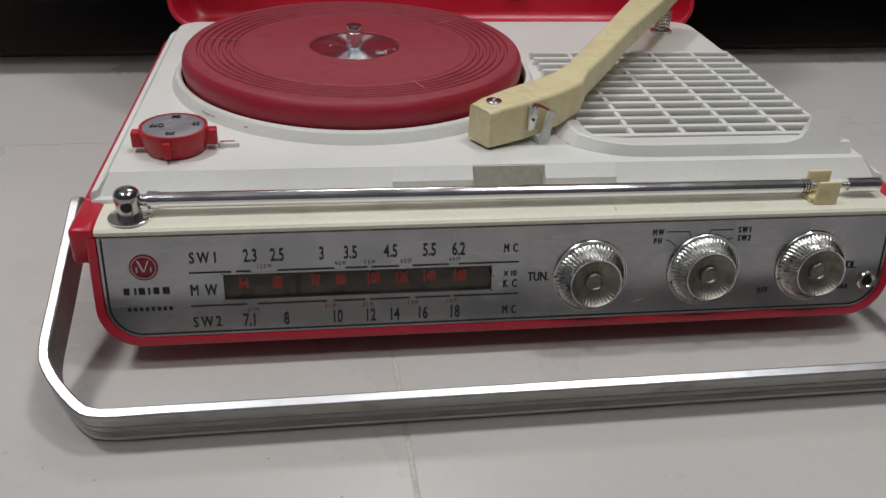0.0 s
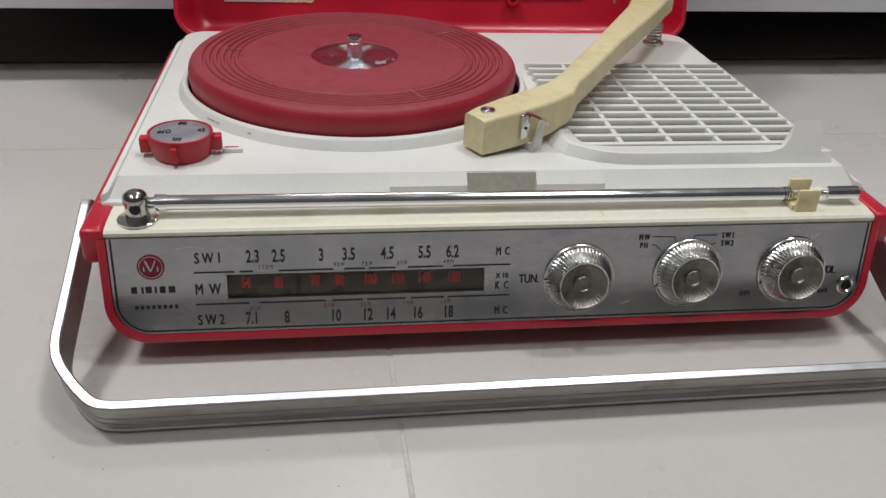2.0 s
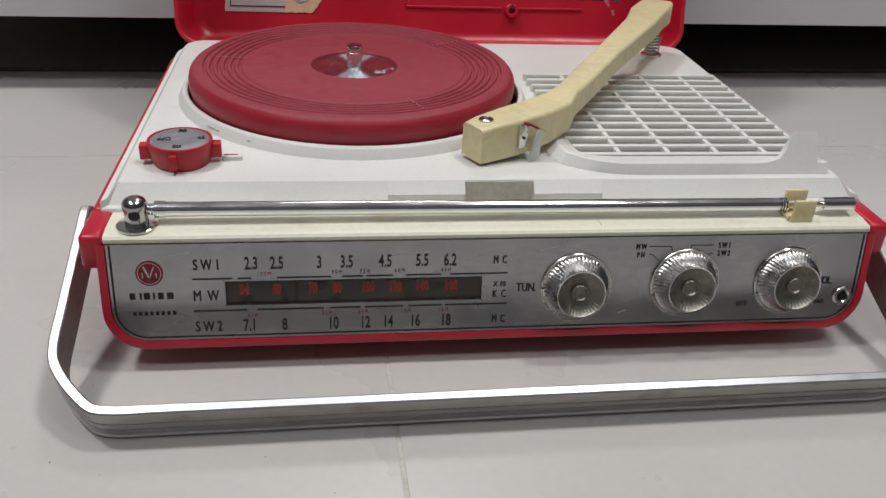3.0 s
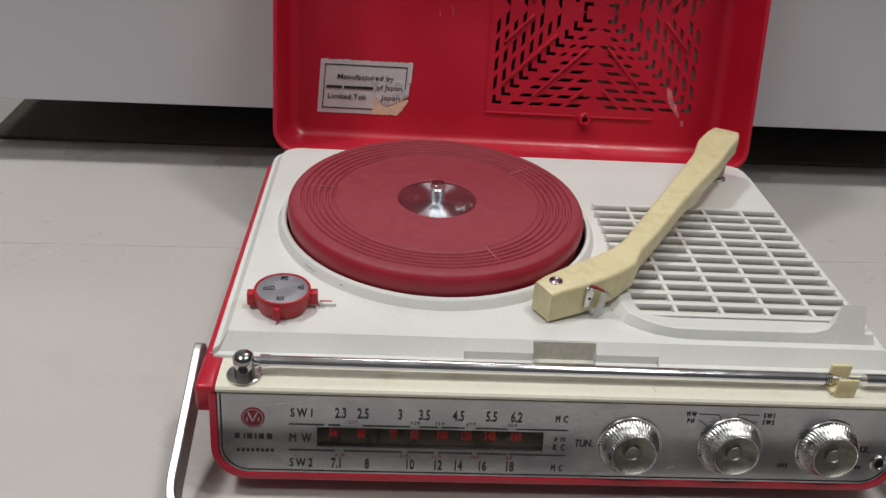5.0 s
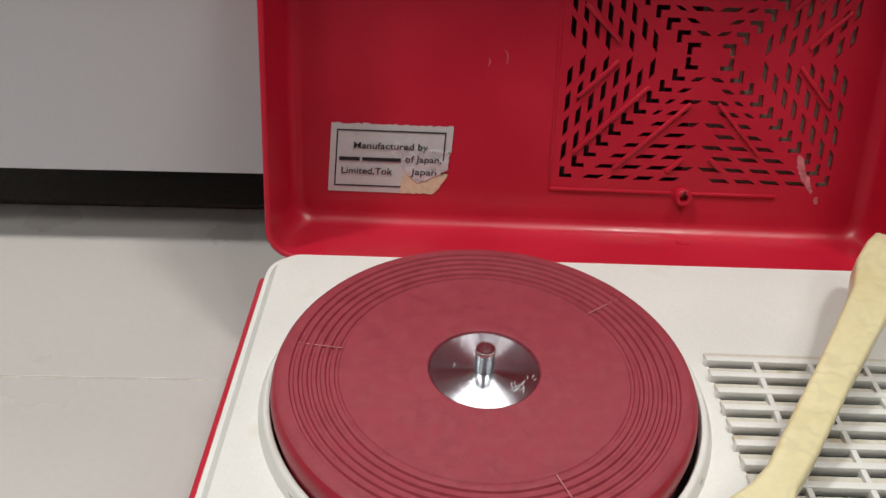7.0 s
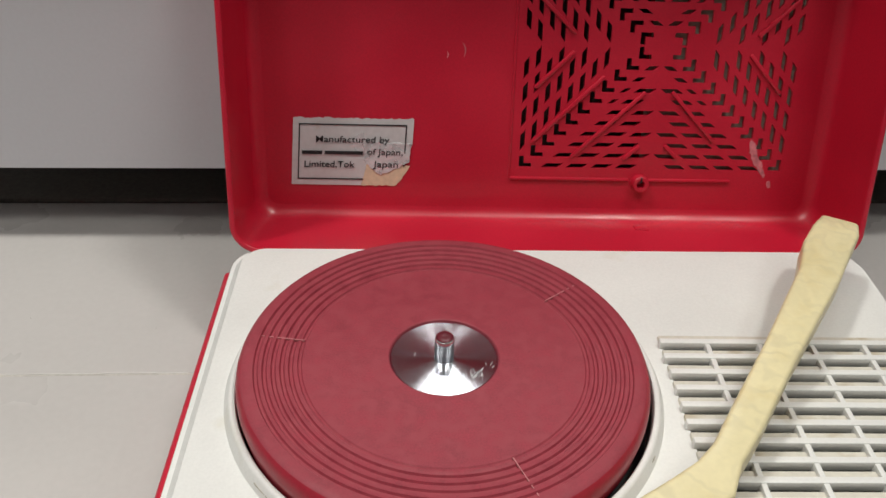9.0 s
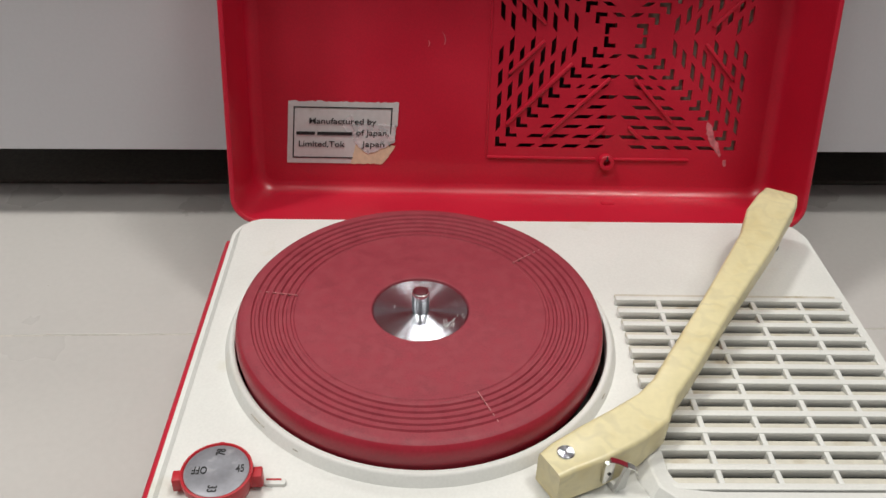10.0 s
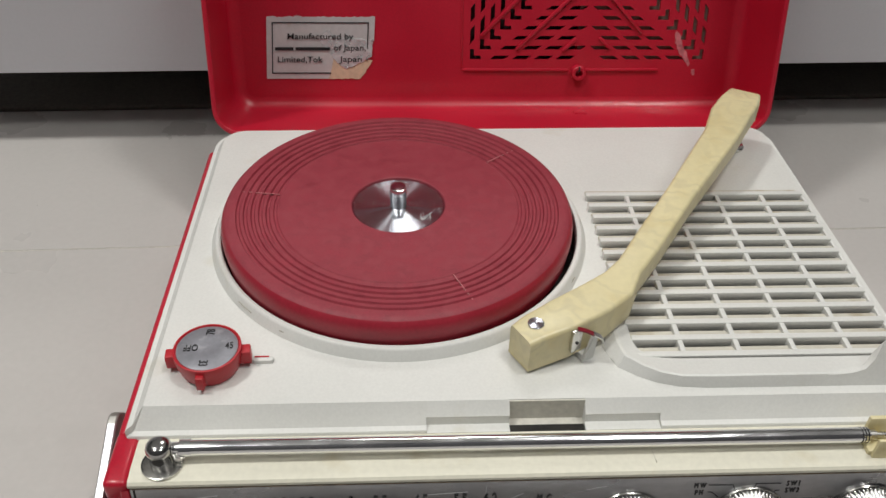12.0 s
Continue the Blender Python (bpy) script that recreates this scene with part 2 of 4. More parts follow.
def tube(points, radius, seg=12):
    """A round rod along points."""
    secs = []
    pts = [Vector(p) for p in points]
    for i, p in enumerate(pts):
        d = (pts[min(i + 1, len(pts) - 1)] - pts[max(i - 1, 0)]).normalized()
        s = d.orthogonal().normalized() if i == 0 else (side - d * side.dot(d)).normalized()
        side = s
        t = d.cross(s)
        secs.append([p + radius * (math.cos(a) * s + math.sin(a) * t) for a in (2 * math.pi * k / seg for k in range(seg))])
    return loft(secs)


def words(text, height, narrow, m, mat, parent, name="lettering", depth=0.00012, bold=0.0, width=None):
    """Lettering as a mesh: its centre at m, height of the capitals, and how far it is squeezed, or its width."""
    cu = bpy.data.curves.new(name, "FONT")
    cu.body, cu.align_x, cu.align_y = text, "CENTER", "CENTER"
    cu.size, cu.extrude, cu.offset, cu.resolution_u = height / 0.7, depth, bold * height, 3
    ob = bpy.data.objects.new(name, cu)
    scene.collection.objects.link(ob)
    bpy.context.view_layer.update()
    me = bpy.data.meshes.new_from_object(ob.evaluated_get(bpy.context.evaluated_depsgraph_get()))
    bpy.data.objects.remove(ob)
    xs = [v.co.x for v in me.vertices]
    ys = [v.co.y for v in me.vertices]
    if width:
        narrow = width / (max(xs) - min(xs))
    off = Vector(((max(xs) + min(xs)) / 2, (max(ys) + min(ys)) / 2, 0))
    for v in me.vertices:
        v.co = m @ Vector(((v.co.x - off.x) * narrow, v.co.y - off.y, v.co.z))
    me.materials.clear()
    me.materials.append(mat)
    out = new(name, me)
    out.parent = parent
    return out


def flat_bar(x0, x1, y0, y1, m, mat, parent, name, depth=0.00012):
    bm = box(x0, x1, y0, y1, 0, depth)
    bmesh.ops.transform(bm, matrix=m, verts=bm.verts)
    return part(name, bm, mat, parent, smooth=False)

# ---- setting ----
TWIST = 1.53  # degrees by which tiles and cabinet lie turned to the player
lay = pose(0.0905, 0.2285, 0, 0, 0, TWIST)


def build_floor():
    floor = mesh_object("floor", box(-2.2, 2.4, -1.6, 3.3, -0.06, -0.0004), GROUT, smooth=False)
    tagged(floor, "large matt beige ceramic floor tiles with thin pale joints", "floor", kind="structure")
    size, gap = 0.6, 0.0016
    bm = box(gap / 2, size - gap / 2, gap / 2, size - gap / 2, -0.01, 0, 0.0003)
    first = mesh_object("tile", bm, TILE, floor, smooth=False)
    me = first.data
    for i in range(-4, 4):
        for j in range(-3, 5):
            ob = first if (i, j) == (-4, -3) else new("tile", me)
            ob.parent = floor
            ob.matrix_local = lay @ Matrix.Translation((i * size, j * size, 0))


def build_cabinet():
    cab = new("cabinet")
    cab.matrix_basis = pose(0, 0.353, 0, 0, 0, TWIST)
    tagged(cab, "plain pale grey laminate cabinet raised over a dark recess", "cabinet", kind="thing")
    mesh_object("front_panel", box(-1.6, 1.7, 0, 0.018, 0.0565, 0.24, 0.0008), LAMINATE, cab, smooth=False)
    mesh_object("carcass", box(-0.292, 1.7, 0.019, 0.5, 0.066, 0.24, 0.001), LAMINATE, cab, smooth=False)
    mesh_object("worktop", box(-0.292, 1.72, -0.012, 0.52, 0.241, 0.262, 0.003), LAMINATE, cab, smooth=False)
    # black slab and back sheet stand in for the shaded floor under the cabinet
    mesh_object("gap_shade_slab", box(-0.288, 1.6, 0.0470, 0.46, 0, 0.0040, 0.001), GAP_SHADE, cab, "low black slab for the shaded floor under the cabinet", smooth=False)
    mesh_object("gap_shade_back", box(-0.288, 1.6, 0.44, 0.46, 0.0045, 0.0655), GAP_SHADE, cab, "black sheet added for the shade at the back", smooth=False)


def build_room():
    # unseen walls added to close the room; dark and white steer the metal's reflections
    for name, size, mat, label in (("wall_north", (-2.1, 2.3, 3.2, 3.3, 0, 2.6), WALL, "unseen white wall added behind the cabinet for reflections"),
                                   ("wall_south", (-2.1, 2.3, -1.6, -1.5, 0, 2.6), UNSEEN_DARK_WALL, "unseen wall facing the cabinet, added dark to shape reflections"),
                                   ("wall_west", (-2.2, -2.1, -1.6, 3.3, 0, 2.6), UNSEEN_DARK_WALL, "unseen side wall, added dark to shape reflections"),
                                   ("wall_east", (2.3, 2.4, -1.6, 3.3, 0, 2.6), UNSEEN_DARK_WALL, "unseen side wall, added dark to shape reflections")):
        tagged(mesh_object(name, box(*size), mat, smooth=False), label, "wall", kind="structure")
    top = mesh_object("ceiling", box(-2.2, 2.4, -1.6, 3.3, 2.6, 2.7), WALL, smooth=False)
    tagged(top, "plain white ceiling with flush lamps", "ceiling", kind="structure")


build_floor()
build_cabinet()
build_room()

# ---- record player ----
root = new("record_player")
tagged(root, "red and white portable record player radio, lid open, on tiles", "record player", kind="thing")
MID = 0.1476           # the player's middle in x
LEAN_K = 0.165         # how far the front leans back
PN = Vector((0, -1, LEAN_K)).normalized()
PU = Vector((0, LEAN_K, 1)).normalized()


def front(x, z, out=0.0):
    """Frame on the leaning front: x along it, y up it, z towards the viewer."""
    p = Vector((x, LEAN_K * z, z)) + PN * out
    return Matrix(((1, 0, 0, p.x), (0, PU.y, PN.y, p.y), (0, PU.z, PN.z, p.z), (0, 0, 0, 1)))


def u_outline(x0, x1, z0, z1, r, seg=10):
    """Left top, down, round the two lower corners, right top, as (x, z)."""
    pts = [(x0, z1)]
    for cx, a0 in ((x0 + r, 180), (x1 - r, 270)):
        for i in range(seg + 1):
            a = radians(a0 + 90 * i / seg)
            pts.append((cx + r * math.cos(a), z0 + r + r * math.sin(a)))
    pts.append((x1, z1))
    return pts


def build_body():
    o = u_outline(-0.0195, 0.3147, -0.0195, 0.0262, 0.017)
    bm = loft([[(x, LEAN_K * z + 0.0065, z) for x, z in o], [(x, 0.030, z) for x, z in o], [(x, 0.250, z) for x, z in o]])
    part("body_shell", bm, RED, root, "red plastic lower shell with rounded bottom corners")
    # raised lip round the front panel
    i = u_outline(-0.0162, 0.3114, -0.0162, 0.0262, 0.0142)
    bm = loft([[front(x, z, -0.0065) @ Vector((0, 0, 0)) for x, z in o], [front(x, z, 0.0012) @ Vector((0, 0, 0)) for x, z in o],
               [front(x, z, 0.0016) @ Vector((0, 0, 0)) for x, z in [(0.8 * a[0] + 0.2 * b[0], 0.8 * a[1] + 0.2 * b[1]) for a, b in zip(o, i)]],
               [front(x, z, 0.0014) @ Vector((0, 0, 0)) for x, z in i], [front(x, z, -0.0065) @ Vector((0, 0, 0)) for x, z in i]], caps=False, ring=False)
    part("front_lip", bm, RED, root)
    # shell edge along the sides and pivot lugs of the handle
    for s in (-1, 1):
        ex = lambda v: MID + s * v
        xs = sorted((ex(0.1625), ex(0.1730 if s < 0 else 0.1688)))
        part("side_rail", box(*xs, 0.026, 0.2380, 0.0180, 0.0312, 0.0022, 3), RED, root)
        xs = sorted((ex(0.1640), ex(0.1735)))
        part("pivot_lug", box(*xs, 0.0030, 0.0285, 0.0150, 0.0305, 0.0022, 3), RED, root, "red plastic lug at the handle's pivot")
    for x in (0.02, 0.275):
        for y in (0.03, 0.22):
            bm = merge(None, lathe([(0.0085, -LIFT), (0.009, -0.019)], 24), Matrix.Translation((x, y, 0)))
            part("foot", bm, DARK, root, "black rubber foot")


JOINT_GRIME = material("brown_joint_grime", (0.15, 0.115, 0.075), 0.8, vary=0.4, scale=120)
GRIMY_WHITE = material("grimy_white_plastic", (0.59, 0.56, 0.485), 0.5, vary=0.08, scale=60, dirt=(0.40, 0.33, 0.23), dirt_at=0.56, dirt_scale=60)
WELL_BROWN = material("dark_well_plastic", (0.10, 0.095, 0.075), 0.7, vary=0.3, scale=80)


def build_deck():
    """White top with a well for the platter, an opening for the grille and a sloped front edge."""
    back = 0.2485          # the rear edge runs back a little towards the arm
    lap = 0.0026

    def skirt(inset, fy, zs, zf, r):
        """Round the sides and back, from the right of the finger hold to its left; zf is the height along the front."""
        o = rounded(-0.0215 + inset, 0.3167 - inset, fy, back + 0.005 - inset, (0.001, 0.001, r, r))
        o = [(0.1966, fy)] + o[9:] + o[:9] + [(0.0962, fy)]
        return [(x, y + (lap * (x - 0.02) / 0.28 if y > 0.2 else 0), zf if y < fy + 0.0005 else zs) for x, y in o]
    rings = [skirt(0, 0.0246, 0.0275, 0.0275, 0.016), skirt(0, 0.0246, 0.0340, 0.0310, 0.016), skirt(0.0005, 0.0250, 0.0347, 0.0316, 0.016),
             skirt(0.0024, 0.0272, 0.0348, 0.0320, 0.015), skirt(0.0063, 0.0335, DECK, DECK, 0.012)]
    bm = loft(rings, caps=False, ring=False)
    top = [(x, y) for x, y, z in rings[-1]]
    well = [(RX + 0.0892 * math.cos(a), RY + 0.0892 * math.sin(a)) for a in (2 * math.pi * k / 96 for k in range(96))]
    opening = [(0.1895, 0.0500), (0.3050, 0.0500), (0.3050, 0.1770), (0.1895, 0.1770)]
    merge(bm, pierced(top, [well, opening], 0.0365, DECK))
    # sloped front edge, cut away for the finger hold
    full = [(0.0246, 0.0275), (0.0246, 0.0310), (0.0250, 0.0316), (0.0272, 0.0320), (0.0335, DECK), (0.0345, DECK - 0.0003), (0.0345, 0.0275)]
    shallow = [(0.0246, 0.0275), (0.0246, 0.0303), (0.0288, 0.0304), (0.0290, 0.0348), (0.0335, DECK), (0.0345, DECK - 0.0003), (0.0345, 0.0275)]
    for x0, x1, prof in ((0.0962, 0.0982, full), (0.0982, 0.1322, shallow), (0.1634, 0.1946, shallow), (0.1946, 0.1966, full)):
        merge(bm, loft([[(x, y, z) for y, z in prof] for x in (x0, x1)]))
    deck = part("deck", bm, WHITE, root, "off-white plastic top deck, slightly soiled")
    # finger hold, a little darker and warmer than the deck
    bm = box(0.1322, 0.1634, 0.0328, 0.0345, 0.0275, DECK - 0.0004)
    box(0.1322, 0.1634, 0.0246, 0.0328, 0.0262, 0.0285, bm=bm)
    part("finger_hold", bm, material("warm_grey_white_plastic", (0.62, 0.60, 0.54), 0.5, vary=0.12, scale=60), deck, "slightly darker recess of the lid catch", smooth=False)
    part("catch_strip", box(0.1324, 0.1632, 0.0236, 0.0288, 0.0286, 0.0292), material("dark_tarnished_metal", (0.05, 0.048, 0.045), 0.4, 0.6, vary=0.2, scale=90), deck, "dark tarnished metal strip", smooth=False)
    # dark brownish well wall, raised ring and floor of the platter well
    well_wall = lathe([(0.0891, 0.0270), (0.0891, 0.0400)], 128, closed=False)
    part("well_wall", merge(None, well_wall, Matrix.Translation((RX, RY, 0))), WELL_BROWN, root, "dark brownish inner wall of the platter well")
    ring = lathe([(0.0892, 0.0400), (0.0892, 0.0442), (0.0896, 0.0448), (0.0910, 0.0449), (0.0918, 0.0446), (0.0924, 0.0438), (0.0947, DECK - 0.0004)], 128, closed=False)
    part("platter_ring", merge(None, ring, Matrix.Translation((RX, RY, 0))), WHITE, root, "raised off-white ring round the platter")
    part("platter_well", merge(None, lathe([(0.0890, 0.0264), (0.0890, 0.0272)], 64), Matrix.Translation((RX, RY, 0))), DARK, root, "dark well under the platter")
    # cream strip in front of the deck
    prof = [(0.0043, 0.0262), (0.0036, 0.0270), (0.0036, 0.0284), (0.0046, 0.0294), (0.0092, 0.0299), (0.0100, 0.0301), (0.0190, 0.0302), (0.0246, 0.0300), (0.0246, 0.0262)]
    bm = loft([[(x, y, z) for y, z in prof] for x in (-0.0165, 0.3117)])
    crack = merge(None, box(-0.00008, 0.00008, -0.0030, 0.0030, 0.0296, 0.03022), Matrix.Translation((0.1884, 0.0110, 0)) @ pose(0, 0, 0, 0, 0, 6))
    part("crack", crack, GRIMY_WHITE, root, "short soiled crack in the strip", smooth=False)
    part("top_strip", bm, CREAM, root, "cream off-white plastic strip under the aerial")
    # brown grime in the joint between strip and panel
    part("joint_grime", box(-0.0160, 0.3112, 0.0035, 0.0042, 0.02585, 0.02625), JOINT_GRIME, root, smooth=False)
    # speed mark
    mk = part("speed_mark", merge(None, prism(rounded(-0.0044, 0.0044, -0.0016, 0.0016, 0.0012, 4), DECK, DECK + 0.0020, 0.0004), Matrix.Translation((0.0297, 0.0572, 0))), WHITE, root, "small raised white mark with a red line")
    part("red_line", box(0.0262, 0.0322, 0.0575, 0.0583, DECK + 0.0019, DECK + 0.0022), RED_MATT, mk, smooth=False)


def build_grille():
    g = part("speaker_grille", box(0.1885, 0.3060, 0.0490, 0.1780, 0.0262, 0.0300), DARK, root, "off-white slatted speaker grille", smooth=False)
    ends = random.Random(2)
    for i in range(13):
        y = 0.0541 + 0.00992 * i
        part("slat", box(0.1880 + ends.uniform(-0.0008, 0.0006), 0.3062, y - 0.0017, y + 0.0016, 0.0385, 0.0437, 0.0006), WHITE, g)
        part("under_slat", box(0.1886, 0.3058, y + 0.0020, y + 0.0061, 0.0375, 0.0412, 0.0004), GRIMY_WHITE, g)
    part("side_bar", box(0.3056, 0.3082, 0.0505, 0.1770, 0.0385, 0.0424, 0.0007), WHITE, g)
    for i in range(4):
        x = 0.2097 + 0.0245 * i
        part("rib", box(x - 0.0012, x + 0.0012, 0.0530, 0.1735, 0.0375, 0.0432, 0.0004), WHITE, g)
    foot = [(0.1778, 0.0800), (0.1764, 0.0700), (0.1760, 0.0626), (0.1772, 0.0577), (0.1804, 0.0502), (0.1877, 0.0450), (0.1952, 0.0411), (0.2042, 0.0386), (0.2162, 0.0377), (0.3066, 0.0377)]
    brow = [(0.1826, 0.0800), (0.1823, 0.0703), (0.1820, 0.0630), (0.1822, 0.0600), (0.1834, 0.0530), (0.1900, 0.0468), (0.1970, 0.0427), (0.2049, 0.0405), (0.2182, 0.0402), (0.3066, 0.0406)]
    shelf = [(0.1885, 0.0800), (0.1885, 0.0720), (0.1886, 0.0650), (0.1890, 0.0610), (0.1905, 0.0570), (0.1940, 0.0540), (0.1990, 0.0522), (0.2060, 0.0516), (0.2200, 0.0515), (0.3066, 0.0515)]
    keep = [[(x, y, z) for x, y in o] for o, z in ((foot, 0.0388), (foot, DECK + 0.0002))]
    keep += [[(0.12 * a + 0.88 * c, 0.12 * b + 0.88 * d, 0.0443) for (a, b), (c, d) in zip(foot, brow)]]
    keep += [[(0.94 * a + 0.06 * c, 0.94 * b + 0.06 * d, 0.0446) for (a, b), (c, d) in zip(brow, shelf)], [(x, y, 0.0430) for x, y in shelf], [(x, y, 0.0388) for x, y in shelf]]
    bm = loft(keep, caps=False, ring=False)
    part("grille_border", bm, WHITE, root, "raised curved border before the grille", angle=24)
    # post at the border's end
    prof = [(0.2700, 0.0440), (0.2800, 0.0446), (0.2860, 0.0462), (0.2895, 0.0500), (0.2912, 0.0545), (0.2925, 0.0572), (0.2945, 0.0580), (0.3045, 0.0580), (0.3050, 0.0573), (0.3050, 0.0395), (0.2700, 0.0395)]
    bm = loft([[(x - 0.0036, 0.0378 + 0.45 * (z - DECK), z) for x, z in prof], [(x - 0.0036, 0.0430 if z < 0.05 else 0.0460, z) for x, z in prof]])
    part("arm_rest_post", bm, WHITE, root, "raised curved white post")


STEEL = material("turned_steel", (0.82, 0.82, 0.84), 0.15, 1.0, vary=0.05, scale=300)
DUSTY = material("dusty_rubber", (0.46, 0.16, 0.17), 0.7, vary=0.2, scale=200)


def build_platter():
    p = part("platter", merge(None, lathe([(0.079, 0.0285), (0.0805, 0.0290), (0.0810, 0.0440), (0.080, 0.0445)], 96), Matrix.Translation((PX, PY, 0))), DARK, root, "turntable platter under a red rubber mat")
    edge = [(0.0850, 0.0395), (0.0864, 0.0402), (0.0875, 0.0480), (0.0875, 0.0505), (0.0871, 0.0528), (0.0863, 0.0545), (0.0853, 0.0556)]
    prof = [(0.0853, 0.0556), (0.0842, 0.0563), (0.0826, 0.0566)]
    for r in (0.0800, 0.0764, 0.0728, 0.0692, 0.0656):
        h = 0.0555 + 0.0011 * (r - 0.0640) / 0.0160
        prof += [(r, h), (r - 0.0006, h - 0.0010), (r - 0.0016, h - 0.0010), (r - 0.0022, h - 0.0001)]
    prof += [(0.0618, 0.0557), (0.0613, 0.0550), (0.0604, 0.0549), (0.0598, 0.0554), (0.0300, 0.0555), (0.0238, 0.0556), (0.0233, 0.0553), (0.0231, 0.0535)]
    mat = part("rubber_mat", merge(None, lathe(prof, 160, closed=False), Matrix.Translation((PX, PY, 0))), RUBBER, p, "dusty dark red rubber mat with ring ridges", angle=22)
    part("mat_edge", merge(None, lathe(edge, 160, closed=False), Matrix.Translation((PX, PY, 0))), RUBBER_CLEAN, mat, "clean bright red edge of the mat", angle=40)
    for deg in (-66, 38, 172):
        bm = box(0.0605, 0.0815, -0.00022, 0.00022, 0.0549, 0.05600)
        part("mat_seam", merge(None, bm, Matrix.Translation((PX, PY, 0)) @ pose(0, 0, 0, 0, 0, deg)), DUSTY, mat, smooth=False)
    hub = part("hub_disc", (lathe([(0.0230, 0.0530), (0.0230, 0.0540), (0.0225, 0.0546), (0.0060, 0.0546), (0.0048, 0.0549)], 96)), SPUN, p, "spun aluminium disc with scratches")
    hub.location = (PX, PY, 0)
    sp = part("spindle", merge(None, lathe([(0.0046, 0.0545), (0.0043, 0.0555), (0.0043, 0.0625), (0.0040, 0.0628), (0.0040, 0.0634), (0.0043, 0.0637), (0.0043, 0.0654), (0.0041, 0.0658), (0.0036, 0.0659), (0.0034, 0.0655), (0.0015, 0.0652)], 40), Matrix.Translation((PX, PY, 0))), STEEL, p, "polished steel spindle")
    part("spindle_cap", merge(None, lathe([(0.0036, 0.0654), (0.0035, 0.0661), (0.0028, 0.0664), (0.0012, 0.0662)], 32), Matrix.Translation((PX, PY, 0))), CAP_RED, sp, "dark red plastic cap")


def build_speed_knob():
    cx, cy = 0.0081, 0.0552
    k = part("speed_knob", merge(None, lathe([(0.0116, DECK), (0.0124, DECK + 0.0012), (0.0135, 0.0450), (0.0140, 0.0480), (0.0140, 0.0494), (0.0139, 0.0504), (0.0131, 0.0506), (0.0127, 0.0500)], 64), Matrix.Translation((cx, cy, 0))), RED_MATT, root, "red plastic speed selector with four tabs")
    for deg, w in ((4, 0.0026), (94, 0.0012), (184, 0.0026), (266, 0.0016)):
        bm = box(0.0118, 0.0174 if w > 0.002 else 0.0162, -w, w, DECK + 0.0022, 0.0486, 0.0006)
        part("tab", merge(None, bm, Matrix.Translation((cx, cy, 0)) @ pose(0, 0, 0, 0, 0, deg)), RED_MATT, k)
    d = part("disc", merge(None, lathe([(0.0126, 0.0493), (0.0126, 0.0502), (0.0123, 0.0504), (0.004, 0.0503), (0.003, 0.0501)], 64), Matrix.Translation((cx, cy, 0))), GREY_DISC, k, "grey metal disc printed with speeds")
    for text, deg in (("45", 6), ("78", 90), ("OFF", 182), ("33", 270)):
        m = Matrix.Translation((cx, cy, 0.05055)) @ pose(0, 0, 0, 0, 0, deg) @ Matrix.Translation((0.0090 if len(text) < 3 else 0.0066, 0, 0))
        words(text, 0.0036, 0.66, m, BLACK, d, bold=0.01)


SPUN = material("spun_aluminium", (0.66, 0.69, 0.76), 0.22, 1.0, vary=0.05, scale=60, rough_vary=0.01)
b = SPUN.node_tree.nodes["Principled BSDF"]
b.inputs["Anisotropic"].default_value = 1.0
b.inputs["Anisotropic Rotation"].default_value = 0.25
tn = SPUN.node_tree.nodes.new("ShaderNodeTangent")
tn.direction_type, tn.axis = "RADIAL", "Z"
SPUN.node_tree.links.new(tn.outputs[0], b.inputs["Tangent"])


def section(left, right, top, thick, c=0.0020):
    """A cross-section of the arm between two top edge points, its upper edges rounded."""
    l, r = Vector((*left, 0)), Vector((*right, 0))
    s = (r - l).normalized()
    up = Vector((0, 0, 1))
    turn = [(c * (1 - math.cos(a)), c * (1 - math.sin(a))) for a in (radians(22.5 * k) for k in range(5))]
    pts = [l + s * i + up * (top - d) for i, d in turn] + [r - s * i + up * (top - d) for i, d in turn[::-1]]
    return pts + [r + up * (top - thick), l + up * (top - thick)]


